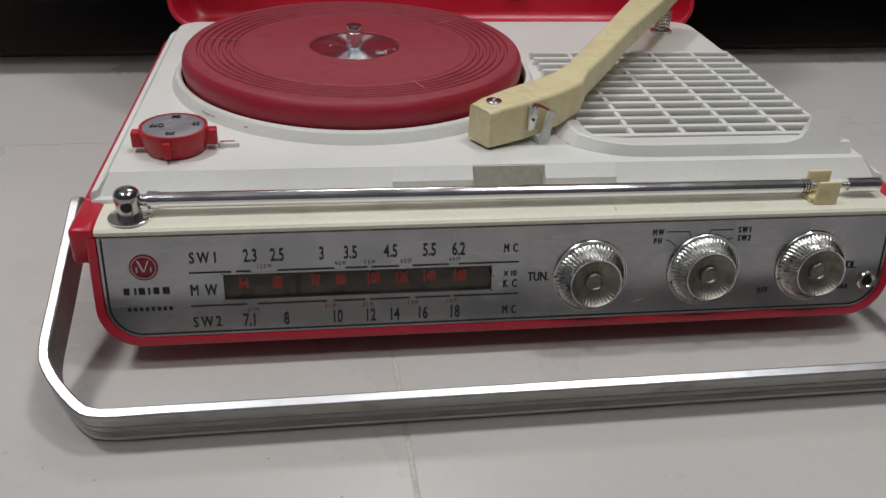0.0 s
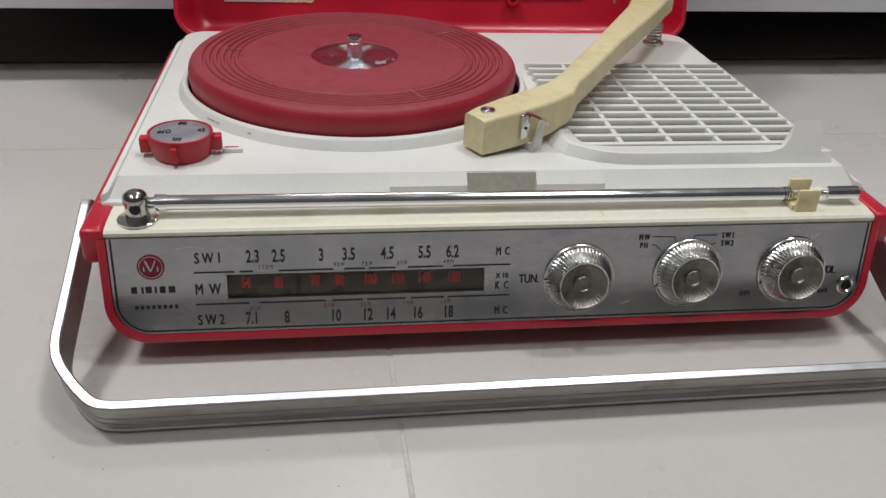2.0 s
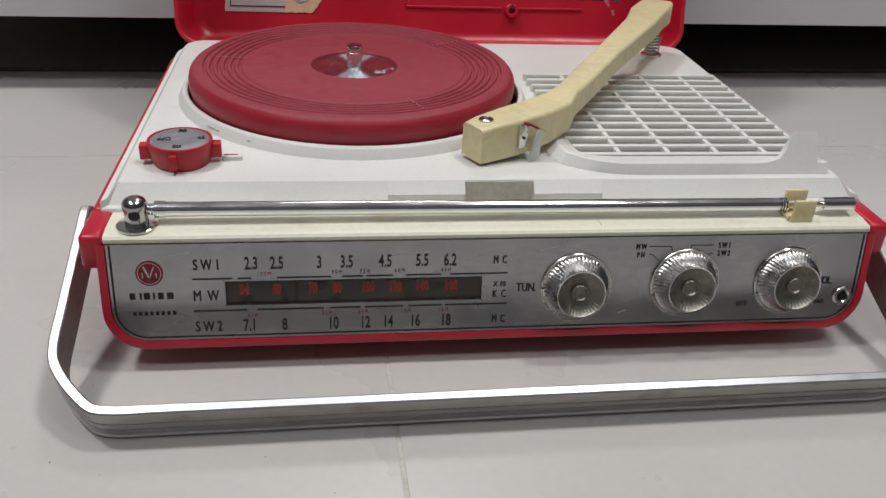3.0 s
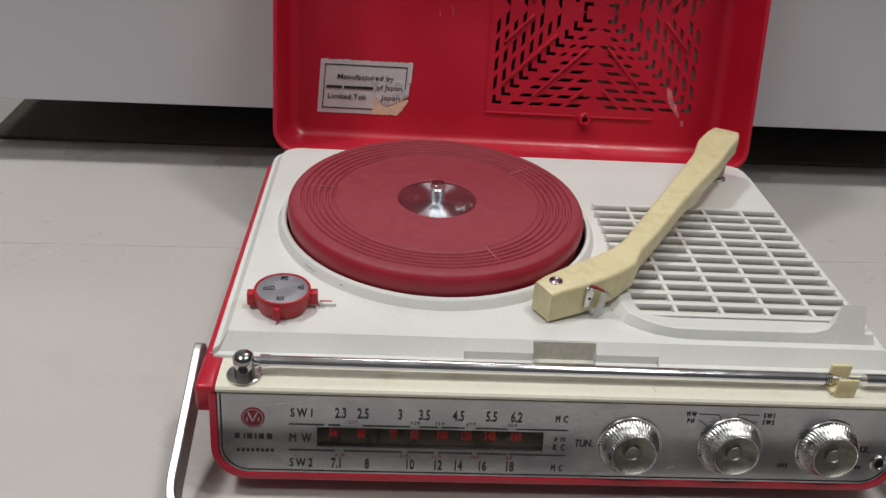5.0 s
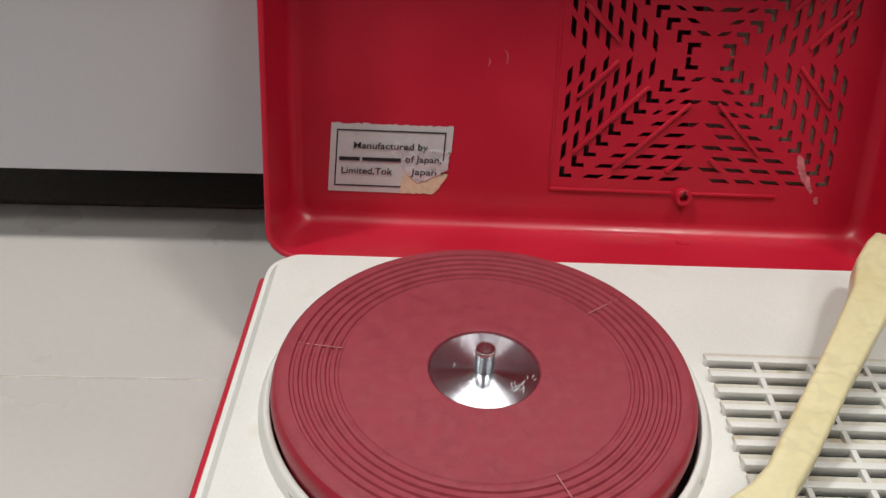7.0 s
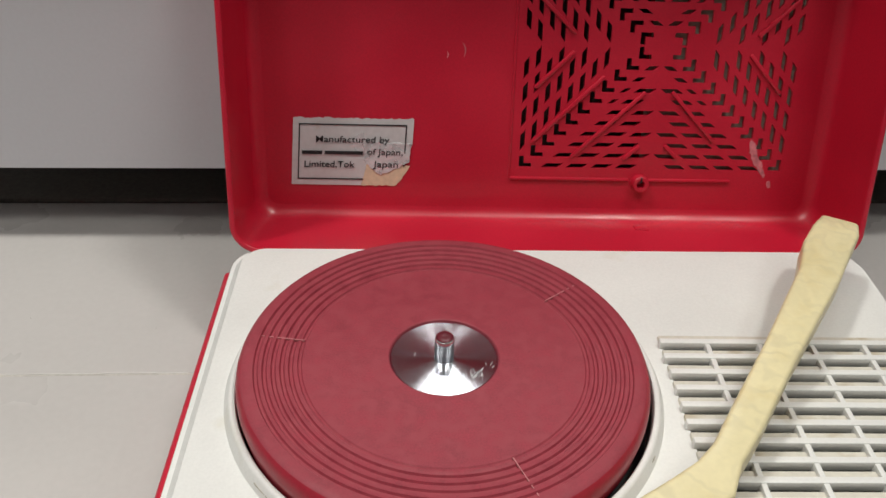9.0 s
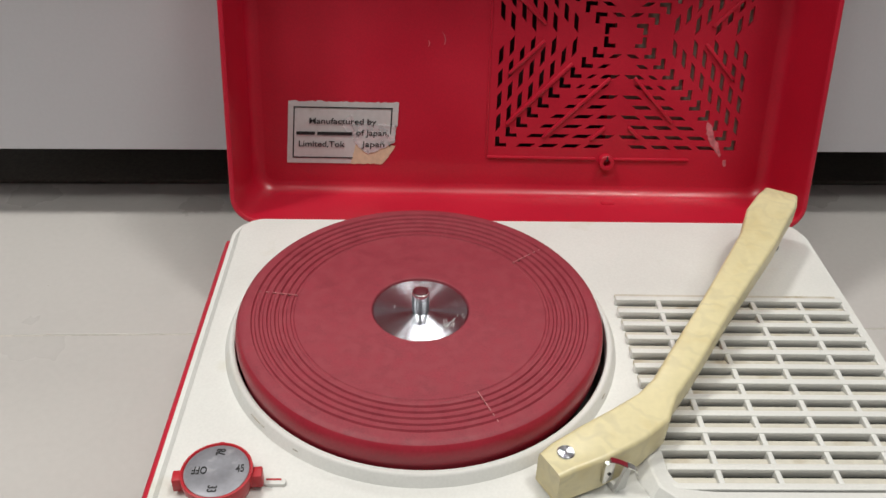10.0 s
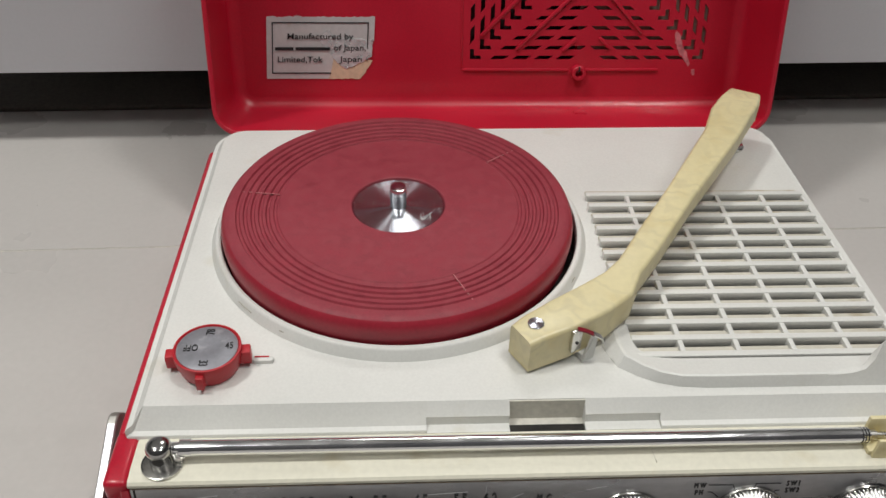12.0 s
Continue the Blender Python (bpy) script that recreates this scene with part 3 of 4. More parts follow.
def build_arm():
    secs = [section((0.1352, 0.0586), (0.1409, 0.0482), 0.0565, 0.0150, 0.0018), section((0.1343, 0.0592), (0.1412, 0.0470), 0.0574, 0.0162),
            section((0.1396, 0.0638), (0.1470, 0.0495), 0.0583, 0.0170), section((0.1522, 0.0718), (0.1594, 0.0541), 0.0596, 0.0172),
            section((0.1678, 0.0810), (0.1765, 0.0632), 0.0608, 0.0160), section((0.1788, 0.0880), (0.1885, 0.0725), 0.0618, 0.0140),
            section((0.1868, 0.0956), (0.1948, 0.0854), 0.0632, 0.0125), section((0.1971, 0.1107), (0.2059, 0.0991), 0.0650, 0.0115),
            section((0.2203, 0.1438), (0.2292, 0.1318), 0.0690, 0.0110), section((0.2515, 0.1910), (0.2675, 0.1822), 0.0738, 0.0112),
            section((0.2610, 0.2116), (0.2800, 0.2015), 0.0752, 0.0114), section((0.2708, 0.2252), (0.2895, 0.2150), 0.0758, 0.0115),
            section((0.2774, 0.2323), (0.2930, 0.2236), 0.0757, 0.0120), section((0.2800, 0.2325), (0.2925, 0.2260), 0.0748, 0.0105)]
    arm = part("tone_arm", loft(secs), ARM_IVORY, root, "mottled ivory plastic tone arm resting on its stop", angle=40)
    cap = lathe([(0.0035, 0.0582), (0.0035, 0.0590), (0.0032, 0.0593)], 40)
    part("screw", cap, SPUN, arm, "round steel screw head").location = (0.1446, 0.0580, -0.0001)
    # cartridge under the head
    bm = merge(None, box(0.0, 0.020, -0.0055, 0.0055, 0.0402, 0.0422), Matrix.Translation((0.1400, 0.0540, 0)) @ pose(0, 0, 0, 0, 0, 30))
    part("cartridge", bm, DARK, arm, smooth=False)
    # stylus lever: side plate, bent strip and rivet
    m = Matrix.Translation((0.1612, 0.0546, 0)) @ pose(0, 0, 0, 0, 0, 30)
    bm = box(-0.0024, 0.0026, -0.0014, 0.0006, 0.0465, 0.0580, 0.0003)
    part("side_plate", merge(None, bm, m), OLD_CHROME, arm, "small steel plate")
    strip = [(0.0, -0.0010, 0.0586), (0.0028, -0.0030, 0.0578), (0.0056, -0.0052, 0.0562)]
    bm = loft([[(x, y, z), (x + 0.0012, y + 0.0018, z), (x + 0.0012, y + 0.0018, z - 0.0007), (x, y, z - 0.0007)] for x, y, z in strip])
    part("stylus_lever", merge(None, bm, m), LOGO_RED, arm, "dark red stylus lever")
    strip = [(0.0055, -0.0051, 0.0563), (0.0078, -0.0070, 0.0549), (0.0090, -0.0080, 0.0532), (0.0092, -0.0083, 0.0508)]
    bm = loft([[(x, y, z), (x + 0.0014, y + 0.0020, z), (x + 0.0014, y + 0.0020, z - 0.0007), (x, y, z - 0.0007)] for x, y, z in strip])
    part("lever_end", merge(None, bm, m), OLD_CHROME, arm, "bent steel lever end")
    bm = merge(None, lathe([(0.0007, 0), (0.0007, 0.0004)], 16), m @ pose(0, -0.0015, 0.0515, 90))
    part("rivet", bm, DARK, arm)
    # white stop under the arm
    bm = loft([[(0.0030, y, DECK), (0.0092, y, DECK), (0.0100, y, 0.0530), (0.0080, y, 0.0545)] for y in (-0.0034, -0.0020)])
    box(0.0034, 0.0090, -0.0020, 0.004, DECK, 0.0430, 0.0004, bm=bm)
    part("arm_stop", merge(None, bm, m), WHITE, root, "small white plastic arm stop")
    # pivot with its spring
    px, py = 0.2852, 0.2265
    post = part("arm_pivot", merge(None, lathe([(0.0070, DECK), (0.0070, DECK + 0.0012), (0.0062, DECK + 0.0018), (0.0033, DECK + 0.0020), (0.0033, 0.0650)], 32), Matrix.Translation((px, py, 0))), OLD_CHROME, root, "worn steel arm pivot")
    coil = [(px + 0.0046 * math.cos(a), py + 0.0046 * math.sin(a), DECK + 0.0022 + 0.0019 * a / 6.283) for a in (0.35 * k for k in range(110))]
    part("spring", tube([c for c in coil if c[2] < 0.0640], 0.0005, 8), OLD_CHROME, post)


def text_on_front(text, x, z, height, narrow, mat, parent, out=0.00095, bold=0.012, name="lettering"):
    return words(text, height, narrow, front(x / 1000, z / 1000, out), mat, parent, name, bold=bold)


def line_on_front(x0, x1, z, mat, parent, thick=0.00062, out=0.0009):
    flat_bar(-(x1 - x0) / 2000, (x1 - x0) / 2000, -thick / 2, thick / 2, front((x0 + x1) / 2000, z / 1000, out), mat, parent, "rule")


def stroke(pts, parent):
    """A thin printed leader line through points on the front."""
    for (xa, za), (xb, zb) in zip(pts, pts[1:]):
        n = math.hypot(xb - xa, zb - za)
        m = front((xa + xb) / 2000, (za + zb) / 2000, 0.0009) @ pose(0, 0, 0, 0, 0, math.degrees(math.atan2(zb - za, xb - xa)))
        flat_bar(-n / 2000 - 0.0001, n / 2000 + 0.0001, -0.00018, 0.00018, m, BLACK, parent, "leader_line")


def build_front():
    o = u_outline(-0.0158, 0.3110, -0.0158, 0.0260, 0.0138)
    # plate in the plane of the front, with the dial window cut through
    to_plane = 1 / PU.z
    flat = [(x, z * to_plane) for x, z in o]
    win = [(0.0297, -0.0010 * to_plane), (0.1369, -0.0010 * to_plane), (0.1369, 0.0097 * to_plane), (0.0297, 0.0097 * to_plane)]
    bm = pierced(flat, [win], 0.0002, 0.0008)
    bmesh.ops.transform(bm, matrix=front(0, 0), verts=bm.verts)
    p = part("front_panel", bm, ALU, root, "brushed aluminium radio panel with printed wave bands", smooth=False)
    # dark edge line round the panel
    a = u_outline(-0.0148, 0.3100, -0.0148, 0.0258, 0.0130)
    c = u_outline(-0.0140, 0.3092, -0.0141, 0.0258, 0.0123)
    bm = loft([[front(x, z, 0.00092) @ Vector((0, 0, 0)) for x, z in a], [front(x, z, 0.00092) @ Vector((0, 0, 0)) for x, z in c]], caps=False, ring=False)
    part("edge_line", bm, BLACK, p, smooth=False)
    # dial behind the window
    m = front(0, 0)
    bm = box(0.0290, 0.1376, -0.0016, 0.0104, -0.0032, -0.0030)
    dial = part("dial", merge(None, bm, m), DIAL, p, "smoky brown dial with red numbers", smooth=False)
    # the shell carries the dial in a shallow black tray
    for text, x in (("54", 36.9), ("60", 50.2), ("70", 65.3), ("80", 75.5), ("100", 88.8), ("120", 100.3), ("140", 111.7), ("160", 124.4)):
        text_on_front(text, x, 4.6, 0.0043, 0.62, DIAL_RED, dial, -0.0027, 0.07, "dial_number")
    flat_bar(-0.0010, 0.0010, -0.0055, 0.0055, front(0.0584, 0.0043, -0.0024), DARK, dial, "pointer")
    glass = part("dial_glass", merge(None, box(0.0292, 0.1374, -0.0014, 0.0102, -0.0008, -0.0003), m), GLASS, p, "smoked clear dial window", smooth=False)
    glass.visible_shadow = False
    for x0, x1, y0, y1 in ((0.0290, 0.0297, -0.0016, 0.0104), (0.1369, 0.1376, -0.0016, 0.0104), (0.0290, 0.1376, 0.0098, 0.0104), (0.0290, 0.1376, -0.0016, -0.0010)):
        part("window_edge", merge(None, box(x0, x1, y0, y1, -0.0032, 0.0009), m), ALU, p, smooth=False)
    # printed scales
    for text, x in (("2.3", 40.5), ("2.5", 50.9), ("3", 68.2), ("3.5", 79.5), ("4.5", 95.4), ("5.5", 111.0), ("6.2", 122.9)):
        text_on_front(text, x, 17.4, 0.0053, 0.60, BLACK, p, bold=0.026)
    for text, x in (("7.1", 38.6), ("8", 53.3), ("10", 74.0), ("12", 87.4), ("14", 97.2), ("16", 108.8), ("18", 122.1)):
        text_on_front(text, x, -10.0, 0.0053, 0.60, BLACK, p, bold=0.026)
    for text, x, z, h, n in (("S W 1", 22.5, 17.1, 0.0046, 0.65), ("M  W", 22.0, 3.6, 0.0047, 0.65), ("S W 2", 22.2, -10.0, 0.0046, 0.65), ("M  C", 144.4, 17.0, 0.0036, 0.56),
                             ("X 10", 144.5, 5.9, 0.0024, 0.80), ("K  C", 144.7, 1.5, 0.0035, 0.62), ("M  C", 144.9, -10.2, 0.0036, 0.56), ("TUN.", 156.4, 4.1, 0.0040, 0.68),
                             ("P H", 206.4, 17.9, 0.0026, 0.60), ("M W", 206.4, 21.6, 0.0026, 0.60), ("S W 1", 244.1, 21.7, 0.0026, 0.60), ("S W 2", 244.4, 18.0, 0.0026, 0.60),
                             ("O F F", 256.4, -6.1, 0.0024, 0.62), ("VOL.", 294.9, 4.2, 0.0037, 0.62), ("E A R", 293.9, -6.0, 0.0021, 0.65)):
        for s in (-1, 1):
            text_on_front(text, x + 0.13 * s, z, h, n, BLACK, p, 0.00095 + 0.00003 * s, bold=0.0)
    for text, x, z in (("1 2 0 M", 45.7, 12.7), ("9 0 M", 75.4, 12.9), ("7 5 M", 87.0, 12.9), ("6 0 M", 101.6, 13.0), ("4 9 M", 121.2, 12.9),
                       ("4 1 M", 40.3, -5.6), ("3 1 M", 70.9, -5.4), ("2 5 M", 86.2, -5.3), ("1 9 M", 104.5, -5.3), ("1 6 M", 120.6, -5.2)):
        text_on_front(text, x, z, 0.0018, 0.72, PRINT_RED if z < 0 or x < 50 else BLACK, p, bold=0.0)
    for x0, x1 in ((16.8, 32.8), (34.9, 40.4), (50.8, 73.0), (77.5, 86.2), (87.7, 98.9), (104.2, 119.1), (123.1, 148.0)):
        line_on_front(x0, x1, 10.9, BLACK, p)
    for x0, x1 in ((16.4, 38.1), (42.2, 69.6), (72.3, 85.1), (86.9, 103.2), (105.5, 119.7), (121.2, 148.2)):
        line_on_front(x0, x1, -3.1, BLACK, p)
    for pts in (((209.9, 21.7), (219.8, 21.5), (220.6, 19.4)), ((210.1, 18.0), (211.6, 17.9), (214.6, 15.2)), ((239.0, 21.8), (229.0, 21.9), (228.7, 19.6)), ((239.1, 18.0), (237.6, 17.9), (236.2, 16.2))):
        stroke(pts, p)
    # maker's badge as a plain red disc with pale shapes, and bars for the marks under it
    badge = part("badge", merge(None, lathe([(0.0054, 0.0008), (0.0054, 0.0011), (0.0050, 0.0012)], 48), front(0.0002, 0.0139)), LOGO_RED, p, "round dark red badge")
    bm = merge(None, lathe([(0.0047, 0.00118), (0.0047, 0.0013), (0.0044, 0.0013), (0.0044, 0.00118)], 48, closed=False), front(0.0002, 0.0139))
    part("badge_ring", bm, ALU, badge)
    for x0, x1, y, w, rot in ((-0.0011, 0, 0.0006, 0.0008, -68), (0.0010, 0, 0.0006, 0.0005, 68), (-0.0027, 0, -0.0008, 0.0005, 90), (0.0027, 0, -0.0008, 0.0005, 90)):
        n = 0.0026 if abs(rot) < 80 else 0.0011
        flat_bar(-n, n, -w / 2, w / 2, front(0.0002, 0.0139, 0.00122) @ Matrix.Translation((x0, y, 0)) @ pose(0, 0, 0, 0, 0, rot), ALU, badge, "badge_mark")
    for i, (x, w) in enumerate(((-7.6, 2.2), (-4.3, 0.8), (-1.9, 2.4), (0.9, 0.8), (3.6, 2.2), (7.3, 2.6))):
        flat_bar(-w / 2000, w / 2000, -0.0014, 0.0014, front((x + 0.3) / 1000, 0.0040, 0.0009), BLACK, p, "printed_bar")
    for i in range(8):
        flat_bar(-0.0007, 0.0007, -0.0008, 0.0008, front((-7.0 + 2.25 * i) / 1000, -0.0036, 0.0009), BLACK, p, "printed_bar")


def knob_mesh():
    """A fluted chrome knob: its back at z = 0."""
    flutes, per = 52, 8

    def cut(k, i, r, z):
        if k in (1, 2, 3, 4):
            return r - 0.0010 * (0.5 - 0.5 * math.cos(2 * math.pi * (i + 2.5 * k) / per)) ** 0.7, z
        return r, z
    return lathe([(0.0145, 0.0010), (0.0143, 0.0016), (0.0134, 0.0040), (0.0123, 0.0064), (0.0112, 0.0085), (0.0108, 0.0091), (0.0102, 0.0090)], flutes * per, cut, closed=False)


def build_knobs():
    for x, z, turn in ((0.1786, 0.0035, 8), (0.2280, 0.0046, 60), (0.2766, 0.0044, 30)):
        m = front(x, z, 0.0008) @ pose(0, 0, 0, 0, 0, turn)
        k = part("control_knob", merge(None, knob_mesh(), m), KNOB_CHROME, root, "fluted chrome radio knob with a dished face", angle=60)
        part("flange", merge(None, lathe([(0.0160, 0.0), (0.0160, 0.0008), (0.0157, 0.0012), (0.0152, 0.0012), (0.0149, 0.0009), (0.0120, 0.0009)], 72), m), OLD_CHROME, k, "worn chrome flange")

        def ridge(j, i, r, h):
            return r, h + (0.00019 * (0.5 + 0.5 * math.cos(i * 2 * math.pi / 5)) if j in (1, 2) else 0)
        part("dished_face", merge(None, lathe([(0.0103, 0.0089), (0.0098, 0.0080), (0.0062, 0.0061), (0.0040, 0.0059)], 200, ridge, closed=False, last=True), m), DULL_METAL, k, "dulled dished face with radial ridges", angle=60)
        part("centre_button", merge(None, lathe([(0.0041, 0.0055), (0.0040, 0.0074), (0.0036, 0.0078), (0.0030, 0.0077), (0.0025, 0.0070), (0.0010, 0.0068)], 40), m), DULL_METAL, k)
        part("index_mark", merge(None, box(0.0146, 0.0158, -0.0003, 0.0003, 0.0006, 0.0014), front(x, z, 0.0008) @ pose(0, 0, 0, 0, 0, 178 if x < 0.2 else 200)), DARK, k, smooth=False)
    j = part("ear_jack", merge(None, lathe([(0.0046, 0.0006), (0.0046, 0.0016), (0.0041, 0.0022), (0.0030, 0.0022), (0.0024, 0.0016), (0.0024, -0.003)], 40), front(0.3045, -0.0034)), OLD_CHROME, root, "round chrome earphone socket")
    part("socket_hole", merge(None, lathe([(0.0023, 0.0008), (0.0023, 0.0010)], 24), front(0.3045, -0.0034)), DARK, j)


AERIAL_END = 0.0352     # height of the aerial at its far end


def build_aerial():
    ax, ay = -0.0045, 0.0128

    def at(x):
        return (x, 0.0153, 0.0360 + (AERIAL_END - 0.0360) * x / 0.27)
    a = part("aerial", tube([at(0.0060), at(0.2755)], 0.0031, 24), CHROME, root, "chrome telescopic aerial folded along the front")
    part("collar", tube([at(0.0026), at(0.0070)], 0.0035, 24), CHROME, a)
    part("neck", tube([at(-0.0010), at(0.0035)], 0.0024, 20), CHROME, a)
    part("thin_section", tube([at(0.2750), at(0.2785)], 0.0021, 20), OLD_CHROME, a)
    part("rod", tube([at(0.2780), at(0.2950)], 0.0012, 16), OLD_CHROME, a)
    for x in (0.2720, 0.2732, 0.2744):
        part("groove", tube([at(x), at(x + 0.0004)], 0.00316, 24), DARK, a)
    part("tip", tube([at(0.2925), at(0.2936), at(0.3068), at(0.3075)], 0.0032, 24), CHROME, a, "chrome end cap")
    knuckle = lathe([(0.0047, 0.0300), (0.0047, 0.0372), (0.0050, 0.0382), (0.0050, 0.0398), (0.0046, 0.0410), (0.0038, 0.0419), (0.0026, 0.0425), (0.0012, 0.0427)], 40)
    part("knuckle", merge(None, knuckle, Matrix.Translation((ax, ay, 0))), DARK_CHROME, a, "domed chrome swivel joint")
    pin = lathe([(0.0022, 0), (0.0022, 0.0004), (0.0018, 0.0005)], 24)
    part("pivot_pin", merge(None, pin, Matrix.Translation((ax + 0.0003, ay - 0.0045, 0.0366)) @ pose(0, 0, 0, 90)), DARK, a)
    part("base_ring", merge(None, lathe([(0.0082, 0.0300), (0.0082, 0.0307), (0.0076, 0.0309), (0.0048, 0.0309)], 48), Matrix.Translation((ax, ay, 0))), OLD_CHROME, a, "worn metal base ring")
    # plastic clip that holds the rod
    bm = box(0.2756, 0.2858, 0.0078, 0.0094, 0.0296, 0.0402, 0.0006)
    box(0.2772, 0.2876, 0.0192, 0.0212, 0.0296, 0.0402, 0.0006, bm=bm)
    box(0.2745, 0.2848, 0.0094, 0.0192, 0.0296, 0.0322, 0.0005, bm=bm)
    part("aerial_clip", bm, IVORY, root, "yellowed plastic clip holding the aerial")


def build_handle():
    """Flat aluminium bar bent to a wide U, hinged at both sides."""
    half = [(0.1796, 0.0385), (0.1798, 0.0200), (0.1802, -0.0100), (0.1806, -0.0262), (0.1768, -0.0346), (0.1660, -0.0466), (0.1600, -0.0502), (0.1400, -0.0500)]
    for _ in range(3):
        cut = [half[0]]
        for p, q in zip(half, half[1:]):
            cut += [tuple(0.75 * a + 0.25 * b for a, b in zip(p, q)), tuple(0.25 * a + 0.75 * b for a, b in zip(p, q))]
        half = cut + [half[-1]]
    fall = 0.4206                        # the lowered handle falls towards the front
    n = math.hypot(1, fall)
    along, over = Vector((0, 1 / n, fall / n)), Vector((0, -fall / n, 1 / n))

    def at(x, y):
        y += 0.0058 * (x - 0.1) * min(1, max(0, (0.01 - y) / 0.05))   # it hangs a little askew
        return Vector((x, y, 0.0261 - (0.0415 - y) * fall))
    path = [at(MID - a, y) for a, y in half] + [at(MID + a, y) for a, y in half[::-1]]
    secs = []
    for i, p in enumerate(path):
        d = (path[min(i + 1, len(path) - 1)] - path[max(i - 1, 0)]).normalized()
        s = over.cross(d)                # to the inside
        h, w = 0.0182, 0.0020
        prof = [(-w, -0.0006), (-w + 0.0006, 0), (w - 0.0006, 0), (w, -0.0006), (w, -h + 0.0005), (w - 0.0005, -h), (-w, -h), (-w - 0.0005, -h + 0.0003),
                (-w - 0.0006, -0.0170), (-w - 0.0002, -0.0166), (-w, -0.0162), (-w, -0.0128), (-w + 0.0005, -0.0126), (-w + 0.0005, -0.0119), (-w, -0.0117),
                (-w, -0.0085), (-w + 0.0005, -0.0083), (-w + 0.0005, -0.0076), (-w, -0.0074)]
        secs.append([p + s * u + over * v for u, v in prof])
    # rounded ends at the pivots
    for row, step in ((0, 1), (-1, -1)):
        base = secs[row]
        ends = []
        for k in (1, 2, 3, 4):
            q = math.sin(radians(22 * k))
            c = math.cos(radians(22 * k))
            mid = sum(base, Vector()) / len(base)
            ends.append([v + over * ((1 - c) * (mid - v).dot(over)) + along * 0.0065 * q for v in base])
        secs = ends[::-1] + secs if step > 0 else secs + ends
    bm = loft(secs)
    bmesh.ops.recalc_face_normals(bm, faces=bm.faces)
    # faces off the top get a darker satin metal that also holds their shade
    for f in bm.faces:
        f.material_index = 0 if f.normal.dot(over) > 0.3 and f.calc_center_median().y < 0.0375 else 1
    part("carrying_handle", bm, (ALU_BAR, SATIN_SHADED_BAR), root, "aluminium carrying handle, polished top, ribbed shade-toned face, lowered in front", angle=25)


# ---- lid ----
LN = Vector((0, 1, -0.277)).normalized()      # away from the viewer
LU = Vector((0, 0.277, 1)).normalized()
LID0 = Vector((0, 0.3055, 0.0415))


def on_lid(x, v, out=0.0):
    """Frame on the lid's inner face: x along it, y up it, z towards the viewer."""
    p = LID0 + Vector((x, 0, 0)) + LU * v - LN * out
    return Matrix(((1, 0, 0, p.x), (0, LU.y, -LN.y, p.y), (0, LU.z, -LN.z, p.z), (0, 0, 0, 1)))


